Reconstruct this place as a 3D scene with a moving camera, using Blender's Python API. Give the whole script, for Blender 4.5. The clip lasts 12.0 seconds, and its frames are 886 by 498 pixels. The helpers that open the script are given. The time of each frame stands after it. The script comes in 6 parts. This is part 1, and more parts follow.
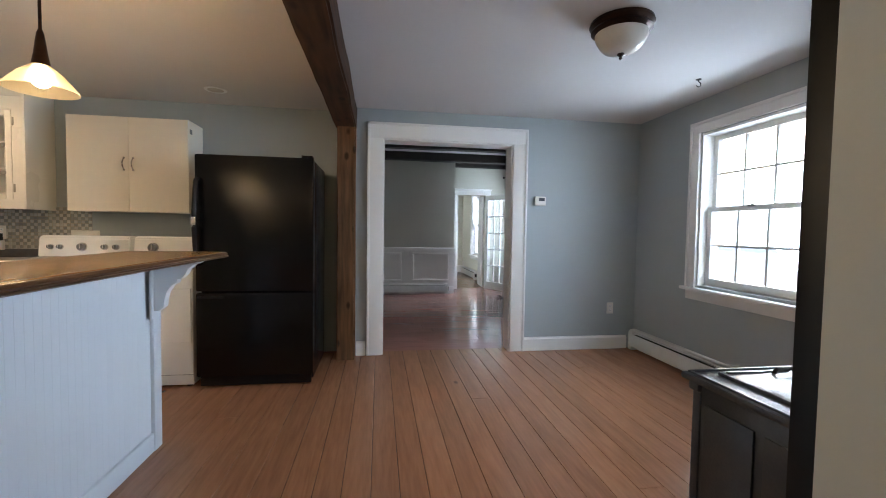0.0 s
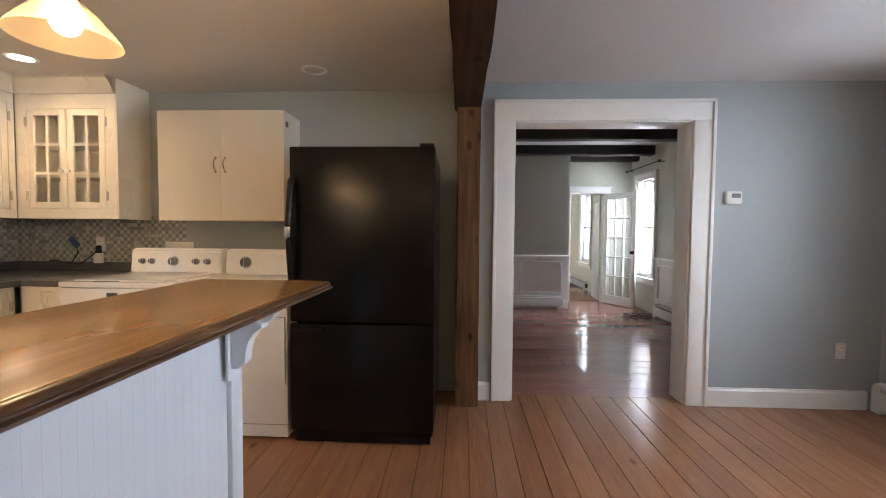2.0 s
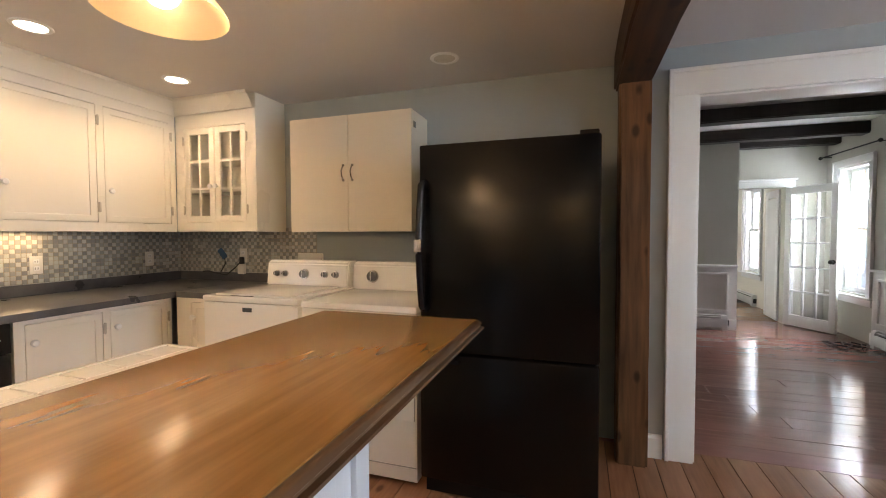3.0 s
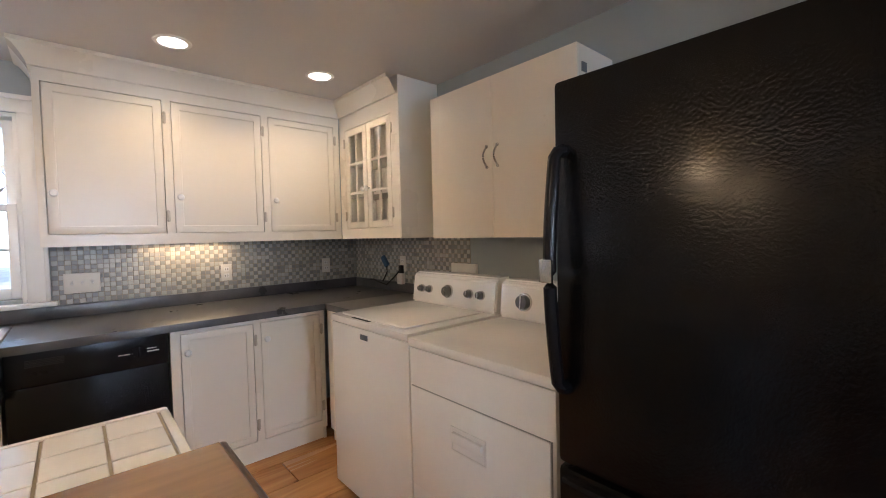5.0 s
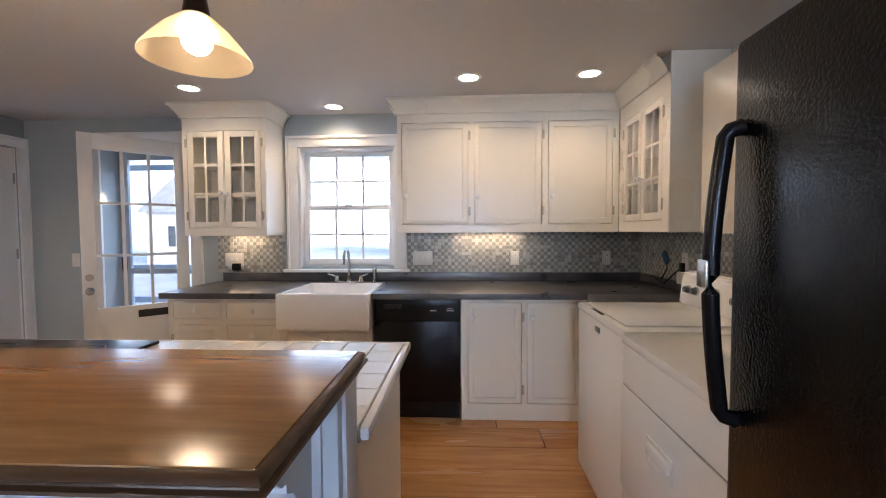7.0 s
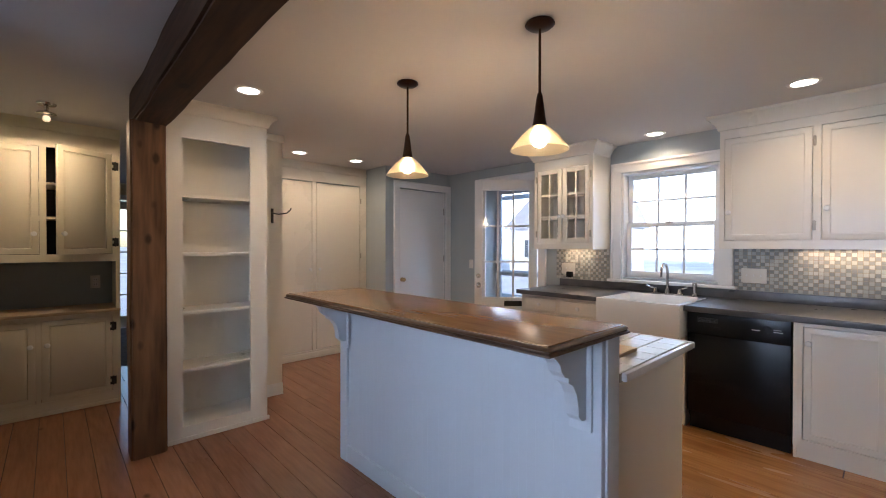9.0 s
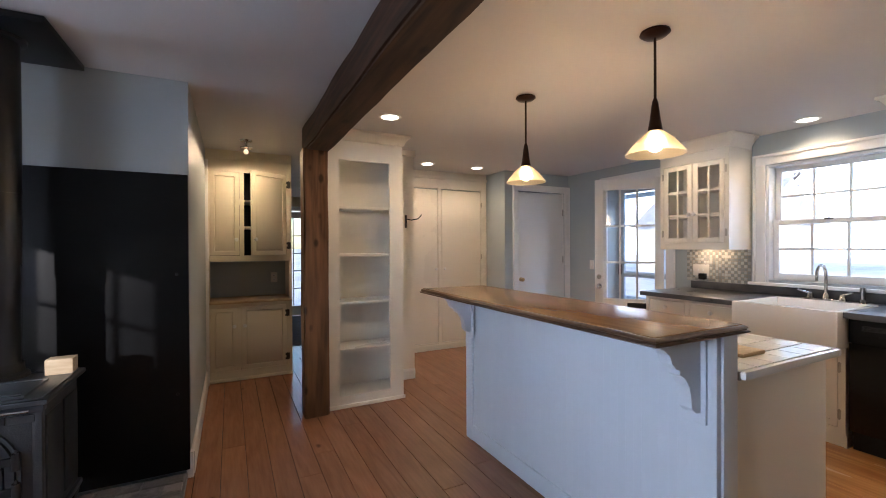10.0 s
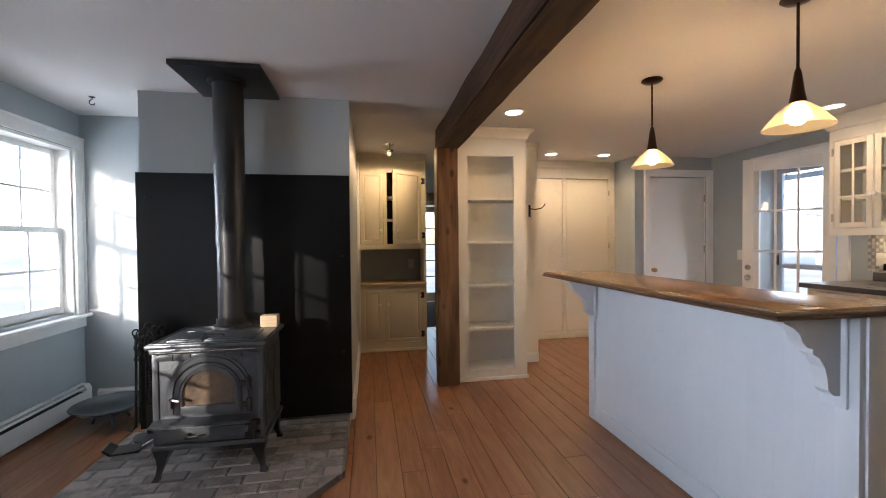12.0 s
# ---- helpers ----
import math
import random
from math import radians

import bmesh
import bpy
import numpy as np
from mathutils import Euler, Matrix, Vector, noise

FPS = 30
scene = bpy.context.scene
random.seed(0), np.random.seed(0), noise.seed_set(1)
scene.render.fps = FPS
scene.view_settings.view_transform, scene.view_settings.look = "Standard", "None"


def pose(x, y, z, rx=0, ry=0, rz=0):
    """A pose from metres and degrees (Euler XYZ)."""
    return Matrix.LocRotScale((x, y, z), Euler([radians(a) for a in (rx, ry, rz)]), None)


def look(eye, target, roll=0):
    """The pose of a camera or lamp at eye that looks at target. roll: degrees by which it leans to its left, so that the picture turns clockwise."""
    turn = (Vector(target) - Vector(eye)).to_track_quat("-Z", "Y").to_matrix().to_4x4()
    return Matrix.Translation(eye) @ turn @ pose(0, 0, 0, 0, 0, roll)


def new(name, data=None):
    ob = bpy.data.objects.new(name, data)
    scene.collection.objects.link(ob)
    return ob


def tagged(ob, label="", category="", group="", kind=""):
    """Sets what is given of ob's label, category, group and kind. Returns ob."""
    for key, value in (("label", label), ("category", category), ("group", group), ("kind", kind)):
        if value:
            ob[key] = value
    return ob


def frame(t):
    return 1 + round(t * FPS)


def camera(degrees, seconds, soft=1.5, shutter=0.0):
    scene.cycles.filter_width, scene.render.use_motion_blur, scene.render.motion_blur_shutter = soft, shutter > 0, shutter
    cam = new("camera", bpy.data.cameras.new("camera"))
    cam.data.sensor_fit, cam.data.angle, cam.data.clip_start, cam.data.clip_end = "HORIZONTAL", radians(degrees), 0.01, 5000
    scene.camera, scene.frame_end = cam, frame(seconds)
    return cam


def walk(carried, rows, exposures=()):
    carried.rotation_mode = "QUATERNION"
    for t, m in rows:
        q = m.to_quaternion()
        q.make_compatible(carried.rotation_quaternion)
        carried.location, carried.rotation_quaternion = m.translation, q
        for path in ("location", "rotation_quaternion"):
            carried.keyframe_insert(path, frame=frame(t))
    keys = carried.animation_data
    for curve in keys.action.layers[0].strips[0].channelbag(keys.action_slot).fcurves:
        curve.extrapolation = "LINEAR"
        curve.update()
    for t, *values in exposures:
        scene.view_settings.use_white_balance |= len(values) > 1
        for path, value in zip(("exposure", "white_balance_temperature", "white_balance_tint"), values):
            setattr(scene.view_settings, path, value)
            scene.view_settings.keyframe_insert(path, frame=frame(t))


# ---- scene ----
cam = camera(93.1, 12.0, soft=1.0)
PATH = [
    (0, (-0.034, 0.279, 1.194), (0.268, 2.254, 1.106), 0.9),
    (0.5, (-0.079, 0.495, 1.199), (0.14, 2.481, 1.108), 0.8),
    (1, (-0.129, 0.727, 1.233), (-0.04, 2.723, 1.138), 0.9),
    (1.5, (-0.244, 0.979, 1.223), (-0.193, 2.977, 1.139), 0.8),
    (2, (-0.375, 1.203, 1.249), (-0.461, 3.199, 1.163), 0.5),
    (2.5, (-0.481, 1.432, 1.286), (-0.875, 3.391, 1.204), 0.0),
    (3, (-0.611, 1.644, 1.289), (-1.229, 3.545, 1.219), -0.2),
    (5, (-0.718, 2.601, 1.335), (-2.219, 3.921, 1.262), -1.4),
    (5.5, (-0.743, 2.755, 1.333), (-2.483, 3.736, 1.252), -2.3),
    (6, (-0.672, 2.872, 1.345), (-2.596, 3.411, 1.259), -0.8),
    (6.5, (-0.589, 2.926, 1.326), (-2.578, 3.126, 1.239), -0.5),
    (6.7, (-0.529, 2.938, 1.326), (-2.525, 3.024, 1.239), -0.4),
    (8.3, (-0.019, 3.26, 1.36), (-1.708, 2.19, 1.321), -0.3),
    (8.5, (-0.004, 3.284, 1.342), (-1.592, 2.068, 1.317), -0.1),
    (9, (0.122, 3.386, 1.338), (-1.24, 1.921, 1.32), 0.1),
    (9.5, (0.238, 3.498, 1.343), (-0.926, 1.873, 1.323), -0.1),
    (10, (0.284, 3.591, 1.343), (-0.62, 1.807, 1.33), -0.3),
    (10.5, (0.304, 3.693, 1.329), (-0.283, 1.781, 1.309), -0.4),
    (11, (0.314, 3.746, 1.319), (-0.131, 1.796, 1.298), -0.5),
    (11.5, (0.346, 3.779, 1.295), (-0.031, 1.815, 1.265), -0.6),
    (12, (0.365, 3.836, 1.287), (0.02, 1.867, 1.25), -0.6),
]

EXPOSURES = [(0.0, 1.78, 6100, 11), (0.5, 1.6, 6200, 13), (1.0, 1.58, 6600, 15), (1.5, 1.7, 6600, 17), (2.0, 1.88, 6800, 17), (2.5, 1.95, 7000, 17), (3.0, 1.92, 7000, 17), (5.0, 1.58, 5900, 17), (5.5, 1.5, 5700, 17),
             (6.5, 1.45, 5700, 17), (8.5, 1.38, 5800, 17), (9.5, 1.27, 5500, 17), (10.0, 1.5, 5800, 17), (10.5, 1.6, 5900, 17), (12.0, 1.68, 6500, 17)]
walk(cam, [(t, look(eye, target, roll)) for t, eye, target, roll in PATH], EXPOSURES)

# ---- light ----
SUN_ELEV, SUN_WAY = radians(14.0), Vector((-0.62, -0.78, 0)).normalized()
world = bpy.data.worlds.new("sky")
scene.world = world
world.use_nodes = True
wn = world.node_tree.nodes
sky = wn.new("ShaderNodeTexSky")
sky.sky_type, sky.sun_disc = "NISHITA", False
sky.sun_elevation, sky.sun_rotation = SUN_ELEV, math.atan2(-SUN_WAY.x, -SUN_WAY.y)
world.node_tree.links.new(sky.outputs[0], wn["Background"].inputs[0])
wn["Background"].inputs[1].default_value = 0.15
sun = new("sun", bpy.data.lights.new("sun", "SUN"))
sun.data.energy, sun.data.angle, sun.data.color = 1.8, radians(0.6), (1.0, 0.93, 0.82)
sun.matrix_world = look((0, 0, 6), Vector((0, 0, 6)) + SUN_WAY * math.cos(SUN_ELEV) - Vector((0, 0, math.sin(SUN_ELEV))))
WARM = (1.0, 0.70, 0.385)
SKY_TINT = (0.74, 0.87, 1.0)
CAN_WATT, PENDANT_WATT, HALL_WATT, UNDER_WATT = 6.6, 2.5, 8.5, 0.7


def lamp(kind, name, place, watt, colour, size=0.05, target=None, spread=150):
    data = bpy.data.lights.new(name, kind)
    data.energy, data.color = watt, colour
    ob = new(name, data)
    if kind == "SPOT":
        data.spot_size, data.spot_blend, data.shadow_soft_size = radians(spread), 0.6, size
    elif kind == "POINT":
        data.shadow_soft_size = size
    else:
        data.shape, data.size, data.size_y = "RECTANGLE", size[0], size[1]
    ob.matrix_world = look(place, target) if target else pose(*place)
    return ob


# daylight in the openings of the bright side, just outside the panes
for name_, x_, y_, z_, w_, h_, watt_ in (("window_light", 3.12, 2.99, 1.40, 0.86, 1.22, 21.0), ("window_light", 3.12, 0.63, 1.40, 0.90, 1.22, 12.0), ("window_light", 3.18, 8.145, 1.33, 0.60, 1.52, 38.0), ("window_light", 2.93, 10.55, 1.35, 0.66, 1.46, 34.0)):
    lamp("AREA", name_, (x_, y_, z_), watt_, SKY_TINT, (h_, w_)).matrix_world = pose(x_, y_, z_, 0, 54, 0)


lamp("AREA", "window_light", (-4.95, 1.985, 2.95), 26.0, (0.62, 0.80, 1.0), (0.9, 0.7), (-3.2, 1.985, 0.9))


# ---- materials ----
def mat(name, c1, c2=None, rough=0.5, metal=0.0, scale=3.0, stretch=(1, 1, 1), bump=0.0, bscale=60.0, coat=0.0, vary=0.08, island=0.0, objrand=0.0, lo=0.35, hi=0.65, bdist=0.002):
    """Painted, stained or cast surface: two scales of mottling, uneven gloss, fine relief."""
    m = bpy.data.materials.new(name)
    m.use_nodes = True
    nt = m.node_tree
    n, link = nt.nodes, nt.links.new
    p = n["Principled BSDF"]
    c2 = c2 or tuple(v * 0.9 for v in c1)
    tc = n.new("ShaderNodeTexCoord")
    mp = n.new("ShaderNodeMapping")
    mp.inputs["Scale"].default_value = stretch
    oi = n.new("ShaderNodeObjectInfo")
    sc = n.new("ShaderNodeVectorMath")
    sc.operation = "SCALE"
    sc.inputs[0].default_value = (37, 53, 71)
    link(oi.outputs["Random"], sc.inputs["Scale"])
    link(sc.outputs[0], mp.inputs["Location"])
    link(tc.outputs["Object"], mp.inputs["Vector"])
    big, fine = n.new("ShaderNodeTexNoise"), n.new("ShaderNodeTexNoise")
    big.inputs["Scale"].default_value, big.inputs["Detail"].default_value = scale, 5
    fine.inputs["Scale"].default_value, fine.inputs["Detail"].default_value = bscale, 3
    link(mp.outputs[0], big.inputs["Vector"])
    link(mp.outputs[0], fine.inputs["Vector"])
    add = n.new("ShaderNodeMath")
    add.operation = "MULTIPLY_ADD"
    link(fine.outputs["Fac"], add.inputs[0])
    add.inputs[1].default_value = 0.3
    link(big.outputs["Fac"], add.inputs[2])
    off = n.new("ShaderNodeMath")
    off.operation = "SUBTRACT"
    link(add.outputs[0], off.inputs[0])
    off.inputs[1].default_value = 0.15
    last = off
    for amount, out in ((objrand, oi.outputs["Random"]), (island, None)):
        if amount:
            if out is None:
                out = n.new("ShaderNodeNewGeometry").outputs["Random Per Island"]
            more = n.new("ShaderNodeMath")
            more.operation = "MULTIPLY_ADD"
            link(out, more.inputs[0])
            more.inputs[1].default_value = amount
            sub = n.new("ShaderNodeMath")
            sub.operation = "SUBTRACT"
            link(last.outputs[0], sub.inputs[0])
            sub.inputs[1].default_value = amount / 2
            link(sub.outputs[0], more.inputs[2])
            last = more
    ramp = n.new("ShaderNodeMapRange")
    ramp.inputs["From Min"].default_value, ramp.inputs["From Max"].default_value = lo, hi
    link(last.outputs[0], ramp.inputs["Value"])
    mix = n.new("ShaderNodeMix")
    mix.data_type = "RGBA"
    mix.inputs[6].default_value, mix.inputs[7].default_value = (*c1, 1), (*c2, 1)
    link(ramp.outputs[0], mix.inputs[0])
    link(mix.outputs[2], p.inputs["Base Color"])
    rr = n.new("ShaderNodeMapRange")
    rr.inputs["To Min"].default_value, rr.inputs["To Max"].default_value = max(rough - vary, 0.02), rough + vary
    link(big.outputs["Fac"], rr.inputs["Value"])
    link(rr.outputs[0], p.inputs["Roughness"])
    p.inputs["Metallic"].default_value = metal
    if coat:
        p.inputs["Coat Weight"].default_value, p.inputs["Coat Roughness"].default_value = coat, 0.12
    if bump:
        b = n.new("ShaderNodeBump")
        b.inputs["Strength"].default_value, b.inputs["Distance"].default_value = bump, bdist
        link(fine.outputs["Fac"], b.inputs["Height"])
        link(b.outputs[0], p.inputs["Normal"])
    return m


def wood(name, c1, c2, rough=0.35, along="y", ring=9.0, objrand=0.35, coat=0.0, bump=0.15, knots=True, figure=0.7, gscale=28, low=0.38, knot_scale=3.0, knot_r=0.05):
    """Planed wood: long grain streaks, rings, board-to-board tone, a few knots."""
    m = bpy.data.materials.new(name)
    m.use_nodes = True
    nt = m.node_tree
    n, link = nt.nodes, nt.links.new
    p = n["Principled BSDF"]
    tc, mp, oi, sc = n.new("ShaderNodeTexCoord"), n.new("ShaderNodeMapping"), n.new("ShaderNodeObjectInfo"), n.new("ShaderNodeVectorMath")
    sc.operation = "SCALE"
    sc.inputs[0].default_value = (17, 29, 41)
    link(oi.outputs["Random"], sc.inputs["Scale"])
    link(sc.outputs[0], mp.inputs["Location"])
    mp.inputs["Scale"].default_value = {"x": (0.09, 1, 1), "y": (1, 0.09, 1), "z": (1, 1, 0.09)}[along]
    link(tc.outputs["Object"], mp.inputs["Vector"])
    grain, broad, fine = n.new("ShaderNodeTexNoise"), n.new("ShaderNodeTexNoise"), n.new("ShaderNodeTexNoise")
    for node, s, d in ((grain, gscale, 6), (broad, ring, 2), (fine, 160, 2)):
        node.inputs["Scale"].default_value, node.inputs["Detail"].default_value = s, d
        link(mp.outputs[0], node.inputs["Vector"])
    broad.inputs["Distortion"].default_value = 0.6
    rings = n.new("ShaderNodeMath")
    rings.operation = "MULTIPLY"
    rings.inputs[1].default_value = 7
    link(broad.outputs["Fac"], rings.inputs[0])
    fr = n.new("ShaderNodeMath")
    fr.operation = "PINGPONG"
    fr.inputs[1].default_value = 0.5
    link(rings.outputs[0], fr.inputs[0])
    a = n.new("ShaderNodeMath")
    a.operation = "MULTIPLY_ADD"
    link(fr.outputs[0], a.inputs[0])
    a.inputs[1].default_value = figure
    link(grain.outputs["Fac"], a.inputs[2])
    r = n.new("ShaderNodeMath")
    r.operation = "MULTIPLY_ADD"
    link(oi.outputs["Random"], r.inputs[0])
    r.inputs[1].default_value = objrand
    link(a.outputs[0], r.inputs[2])
    ramp = n.new("ShaderNodeMapRange")
    ramp.inputs["From Min"].default_value, ramp.inputs["From Max"].default_value = low, 0.70 + figure * 0.5 + objrand
    link(r.outputs[0], ramp.inputs["Value"])
    mix = n.new("ShaderNodeMix")
    mix.data_type = "RGBA"
    mix.inputs[6].default_value, mix.inputs[7].default_value = (*c1, 1), (*c2, 1)
    link(ramp.outputs[0], mix.inputs[0])
    colour = mix.outputs[2]
    if knots:
        vo, kr, km = n.new("ShaderNodeTexVoronoi"), n.new("ShaderNodeMapRange"), n.new("ShaderNodeMix")
        kp = n.new("ShaderNodeMapping")
        kp.inputs["Scale"].default_value = {"x": (0.55, 1, 1), "y": (1, 0.55, 1), "z": (1, 1, 0.55)}[along]
        link(sc.outputs[0], kp.inputs["Location"])
        link(tc.outputs["Object"], kp.inputs["Vector"])
        link(kp.outputs[0], vo.inputs["Vector"])
        vo.inputs["Scale"].default_value = knot_scale
        kr.inputs["From Min"].default_value, kr.inputs["From Max"].default_value = knot_r * 0.7, knot_r * 1.4
        kr.inputs["To Min"].default_value, kr.inputs["To Max"].default_value = 0.75, 0.0
        link(vo.outputs["Distance"], kr.inputs["Value"])
        km.data_type = "RGBA"
        link(kr.outputs[0], km.inputs[0])
        link(colour, km.inputs[6])
        km.inputs[7].default_value = (*[v * 0.3 for v in c2], 1)
        colour = km.outputs[2]
    link(colour, p.inputs["Base Color"])
    rr = n.new("ShaderNodeMapRange")
    rr.inputs["To Min"].default_value, rr.inputs["To Max"].default_value = rough - 0.04, rough + 0.05
    link(broad.outputs["Fac"], rr.inputs["Value"])
    link(rr.outputs[0], p.inputs["Roughness"])
    if coat:
        p.inputs["Coat Weight"].default_value, p.inputs["Coat Roughness"].default_value = coat, 0.1
    b = n.new("ShaderNodeBump")
    b.inputs["Strength"].default_value, b.inputs["Distance"].default_value = bump, 0.002
    hs = n.new("ShaderNodeMath")
    hs.operation = "MULTIPLY_ADD"
    link(broad.outputs["Fac"], hs.inputs[0])
    hs.inputs[1].default_value = 0.25
    link(grain.outputs["Fac"], hs.inputs[2])
    link(hs.outputs[0], b.inputs["Height"])
    link(b.outputs[0], p.inputs["Normal"])
    return m


def glow(name, colour, strength):
    m = bpy.data.materials.new(name)
    m.use_nodes = True
    p = m.node_tree.nodes["Principled BSDF"]
    p.inputs["Base Color"].default_value = (*colour, 1)
    p.inputs["Emission Color"].default_value, p.inputs["Emission Strength"].default_value = (*colour, 1), strength
    return m


def glass(name, tint=(1, 1, 1), rough=0.0):
    m = bpy.data.materials.new(name)
    m.use_nodes = True
    p = m.node_tree.nodes["Principled BSDF"]
    p.inputs["Base Color"].default_value, p.inputs["Roughness"].default_value = (*tint, 1), rough
    p.inputs["Transmission Weight"].default_value, p.inputs["IOR"].default_value = 1.0, 1.45
    return m


WALL = mat("blue_grey_wall_paint", (0.37, 0.41, 0.42), (0.36, 0.398, 0.408), 0.55, scale=1.6, bump=0.12, bscale=140)
WALL_N = mat("sage_beige_wall_paint", (0.50, 0.49, 0.42), (0.485, 0.475, 0.407), 0.6, scale=1.6, bump=0.12, bscale=140)
CREAM_WALL = mat("cream_wall_paint", (0.62, 0.54, 0.38), (0.601, 0.524, 0.369), 0.6, scale=1.6, bump=0.2, bscale=140)
CEIL = mat("ceiling_paint", (0.61, 0.59, 0.575), (0.595, 0.575, 0.56), 0.7, scale=1.2, bump=0.08, bscale=45)
TRIM = mat("white_gloss_trim_paint", (0.78, 0.78, 0.76), (0.757, 0.757, 0.737), 0.3, scale=1.2, lo=-0.6, hi=1.6, vary=0.03)
CAB = mat("white_cabinet_paint", (0.775, 0.735, 0.645), (0.74, 0.70, 0.61), 0.28, scale=1.2, lo=-0.6, hi=1.6, vary=0.03)
CREAM = mat("cream_laminate", (0.72, 0.66, 0.55), (0.698, 0.640, 0.533), 0.3, scale=2)
HUTCH = mat("antique_cream_paint", (0.66, 0.60, 0.46), (0.640, 0.582, 0.446), 0.38, scale=1.2, lo=-0.6, hi=1.6, vary=0.03)
BEAD = mat("pale_blue_white_panel_paint", (0.66, 0.70, 0.74), (0.645, 0.685, 0.725), 0.4, scale=2, bump=0.03, bscale=40)
FLOOR = wood("worn_pine_floor", (0.35, 0.168, 0.088), (0.215, 0.095, 0.047), 0.20, "y", 5, objrand=0.35, bump=0.06, knots=True, figure=0.5, gscale=60, low=0.34)
FLOOR_K = wood("golden_pine_floor", (0.54, 0.29, 0.11), (0.27, 0.115, 0.04), 0.26, "y", 6, objrand=0.35, bump=0.08, figure=0.55)
FLOOR_N = wood("red_brown_painted_floor", (0.33, 0.145, 0.112), (0.20, 0.082, 0.064), 0.13, "x", 3, objrand=0.3, knots=False, bump=0.10, figure=0.3)
FLOOR_FAR = wood("far_room_floor", (0.34, 0.20, 0.12), (0.22, 0.12, 0.07), 0.25, "x")
UNDER = mat("dark_floor_gap", (0.09, 0.05, 0.032), rough=0.9)
BEAM = wood("rough_dark_beam", (0.075, 0.034, 0.016), (0.010, 0.005, 0.003), 0.6, "y", 7, objrand=0.1, bump=1.0, figure=0.5, knot_scale=6.0, knot_r=0.12)
POST = wood("rough_brown_post", (0.20, 0.10, 0.046), (0.05, 0.024, 0.011), 0.6, "z", 6, objrand=0.1, bump=1.0, figure=0.3, knot_scale=8.0, knot_r=0.14)
BEAM_N = wood("black_brown_beam", (0.03, 0.022, 0.018), (0.012, 0.009, 0.008), 0.6, "x", bump=0.6)
BAR = wood("oiled_oak_bar_top", (0.29, 0.148, 0.043), (0.195, 0.094, 0.027), 0.21, "y", 5, objrand=0.0, knots=False, bump=0.03, figure=0.12, gscale=55, low=0.25)
BAR_EDGE = wood("dark_oak_edge", (0.12, 0.060, 0.026), (0.05, 0.024, 0.011), 0.3, "y", 7, objrand=0.0, knots=False)
COUNTER = mat("charcoal_stone_counter", (0.055, 0.056, 0.06), (0.10, 0.10, 0.105), 0.30, scale=6, bump=0.06, bscale=200)
BLACK = mat("pebbled_black_enamel", (0.0022, 0.0022, 0.0025), (0.003, 0.003, 0.0034), 0.08, scale=4, bump=0.75, bscale=150, bdist=0.0022, vary=0.02, coat=0.24)
BLACK_S = mat("smooth_black_plastic", (0.006, 0.006, 0.0065), (0.009, 0.009, 0.01), 0.2, scale=4)
PANEL = mat("black_heat_shield", (0.003, 0.0033, 0.0036), (0.005, 0.0053, 0.0056), 0.38, scale=2.2, bump=0.12, bscale=60, vary=0.04)
IRON = mat("blue_black_cast_iron", (0.07, 0.079, 0.088), (0.10, 0.11, 0.12), 0.34, 0.6, scale=7, bump=0.35, bscale=120)
IRON_D = mat("dark_iron", (0.018, 0.018, 0.018), (0.03, 0.028, 0.026), 0.5, 0.5, scale=9, bump=0.3, bscale=90)
BRONZE = mat("oil_rubbed_bronze", (0.045, 0.022, 0.013), (0.025, 0.013, 0.009), 0.35, 0.8, scale=9)
CHROME = mat("brushed_nickel", (0.58, 0.57, 0.55), (0.5, 0.49, 0.47), 0.22, 1.0, scale=8, vary=0.05)
BRASS = mat("old_brass", (0.45, 0.32, 0.15), (0.38, 0.26, 0.12), 0.3, 1.0, scale=8, vary=0.05)
ENAMEL = mat("white_appliance_enamel", (0.80, 0.795, 0.775), (0.77, 0.765, 0.745), 0.16, scale=2, vary=0.04)
PORCELAIN = mat("white_porcelain", (0.82, 0.81, 0.79), (0.79, 0.78, 0.76), 0.1, scale=2, vary=0.03)
PLASTIC = mat("off_white_plastic", (0.72, 0.70, 0.64), (0.68, 0.66, 0.60), 0.35, scale=5)
TILE = mat("white_counter_tile", (0.76, 0.77, 0.78), (0.70, 0.715, 0.73), 0.12, scale=4, objrand=0.35, vary=0.04)
GROUT = mat("beige_grout", (0.36, 0.31, 0.23), (0.28, 0.24, 0.18), 0.85, scale=20, bump=0.3, bscale=200)
MOSAIC = mat("pale_glass_mosaic", (0.50, 0.50, 0.46), (0.36, 0.365, 0.34), 0.32, scale=3, island=0.9, lo=0.1, hi=0.9, vary=0.05)
MOSAIC_D = mat("grey_glass_mosaic", (0.28, 0.285, 0.27), (0.20, 0.21, 0.205), 0.32, scale=3, island=0.9, lo=0.1, hi=0.9, vary=0.05)
SEAM = mat("grey_panel_seam", (0.30, 0.30, 0.295), rough=0.6)
FAR_WALL = mat("pale_cream_wall_paint", (0.72, 0.69, 0.60), (0.70, 0.67, 0.58), 0.6, scale=1.6, bump=0.1, bscale=140)
KNOB_D = mat("dark_grey_dial", (0.10, 0.10, 0.10), (0.16, 0.16, 0.155), 0.3, 0.5, scale=9)
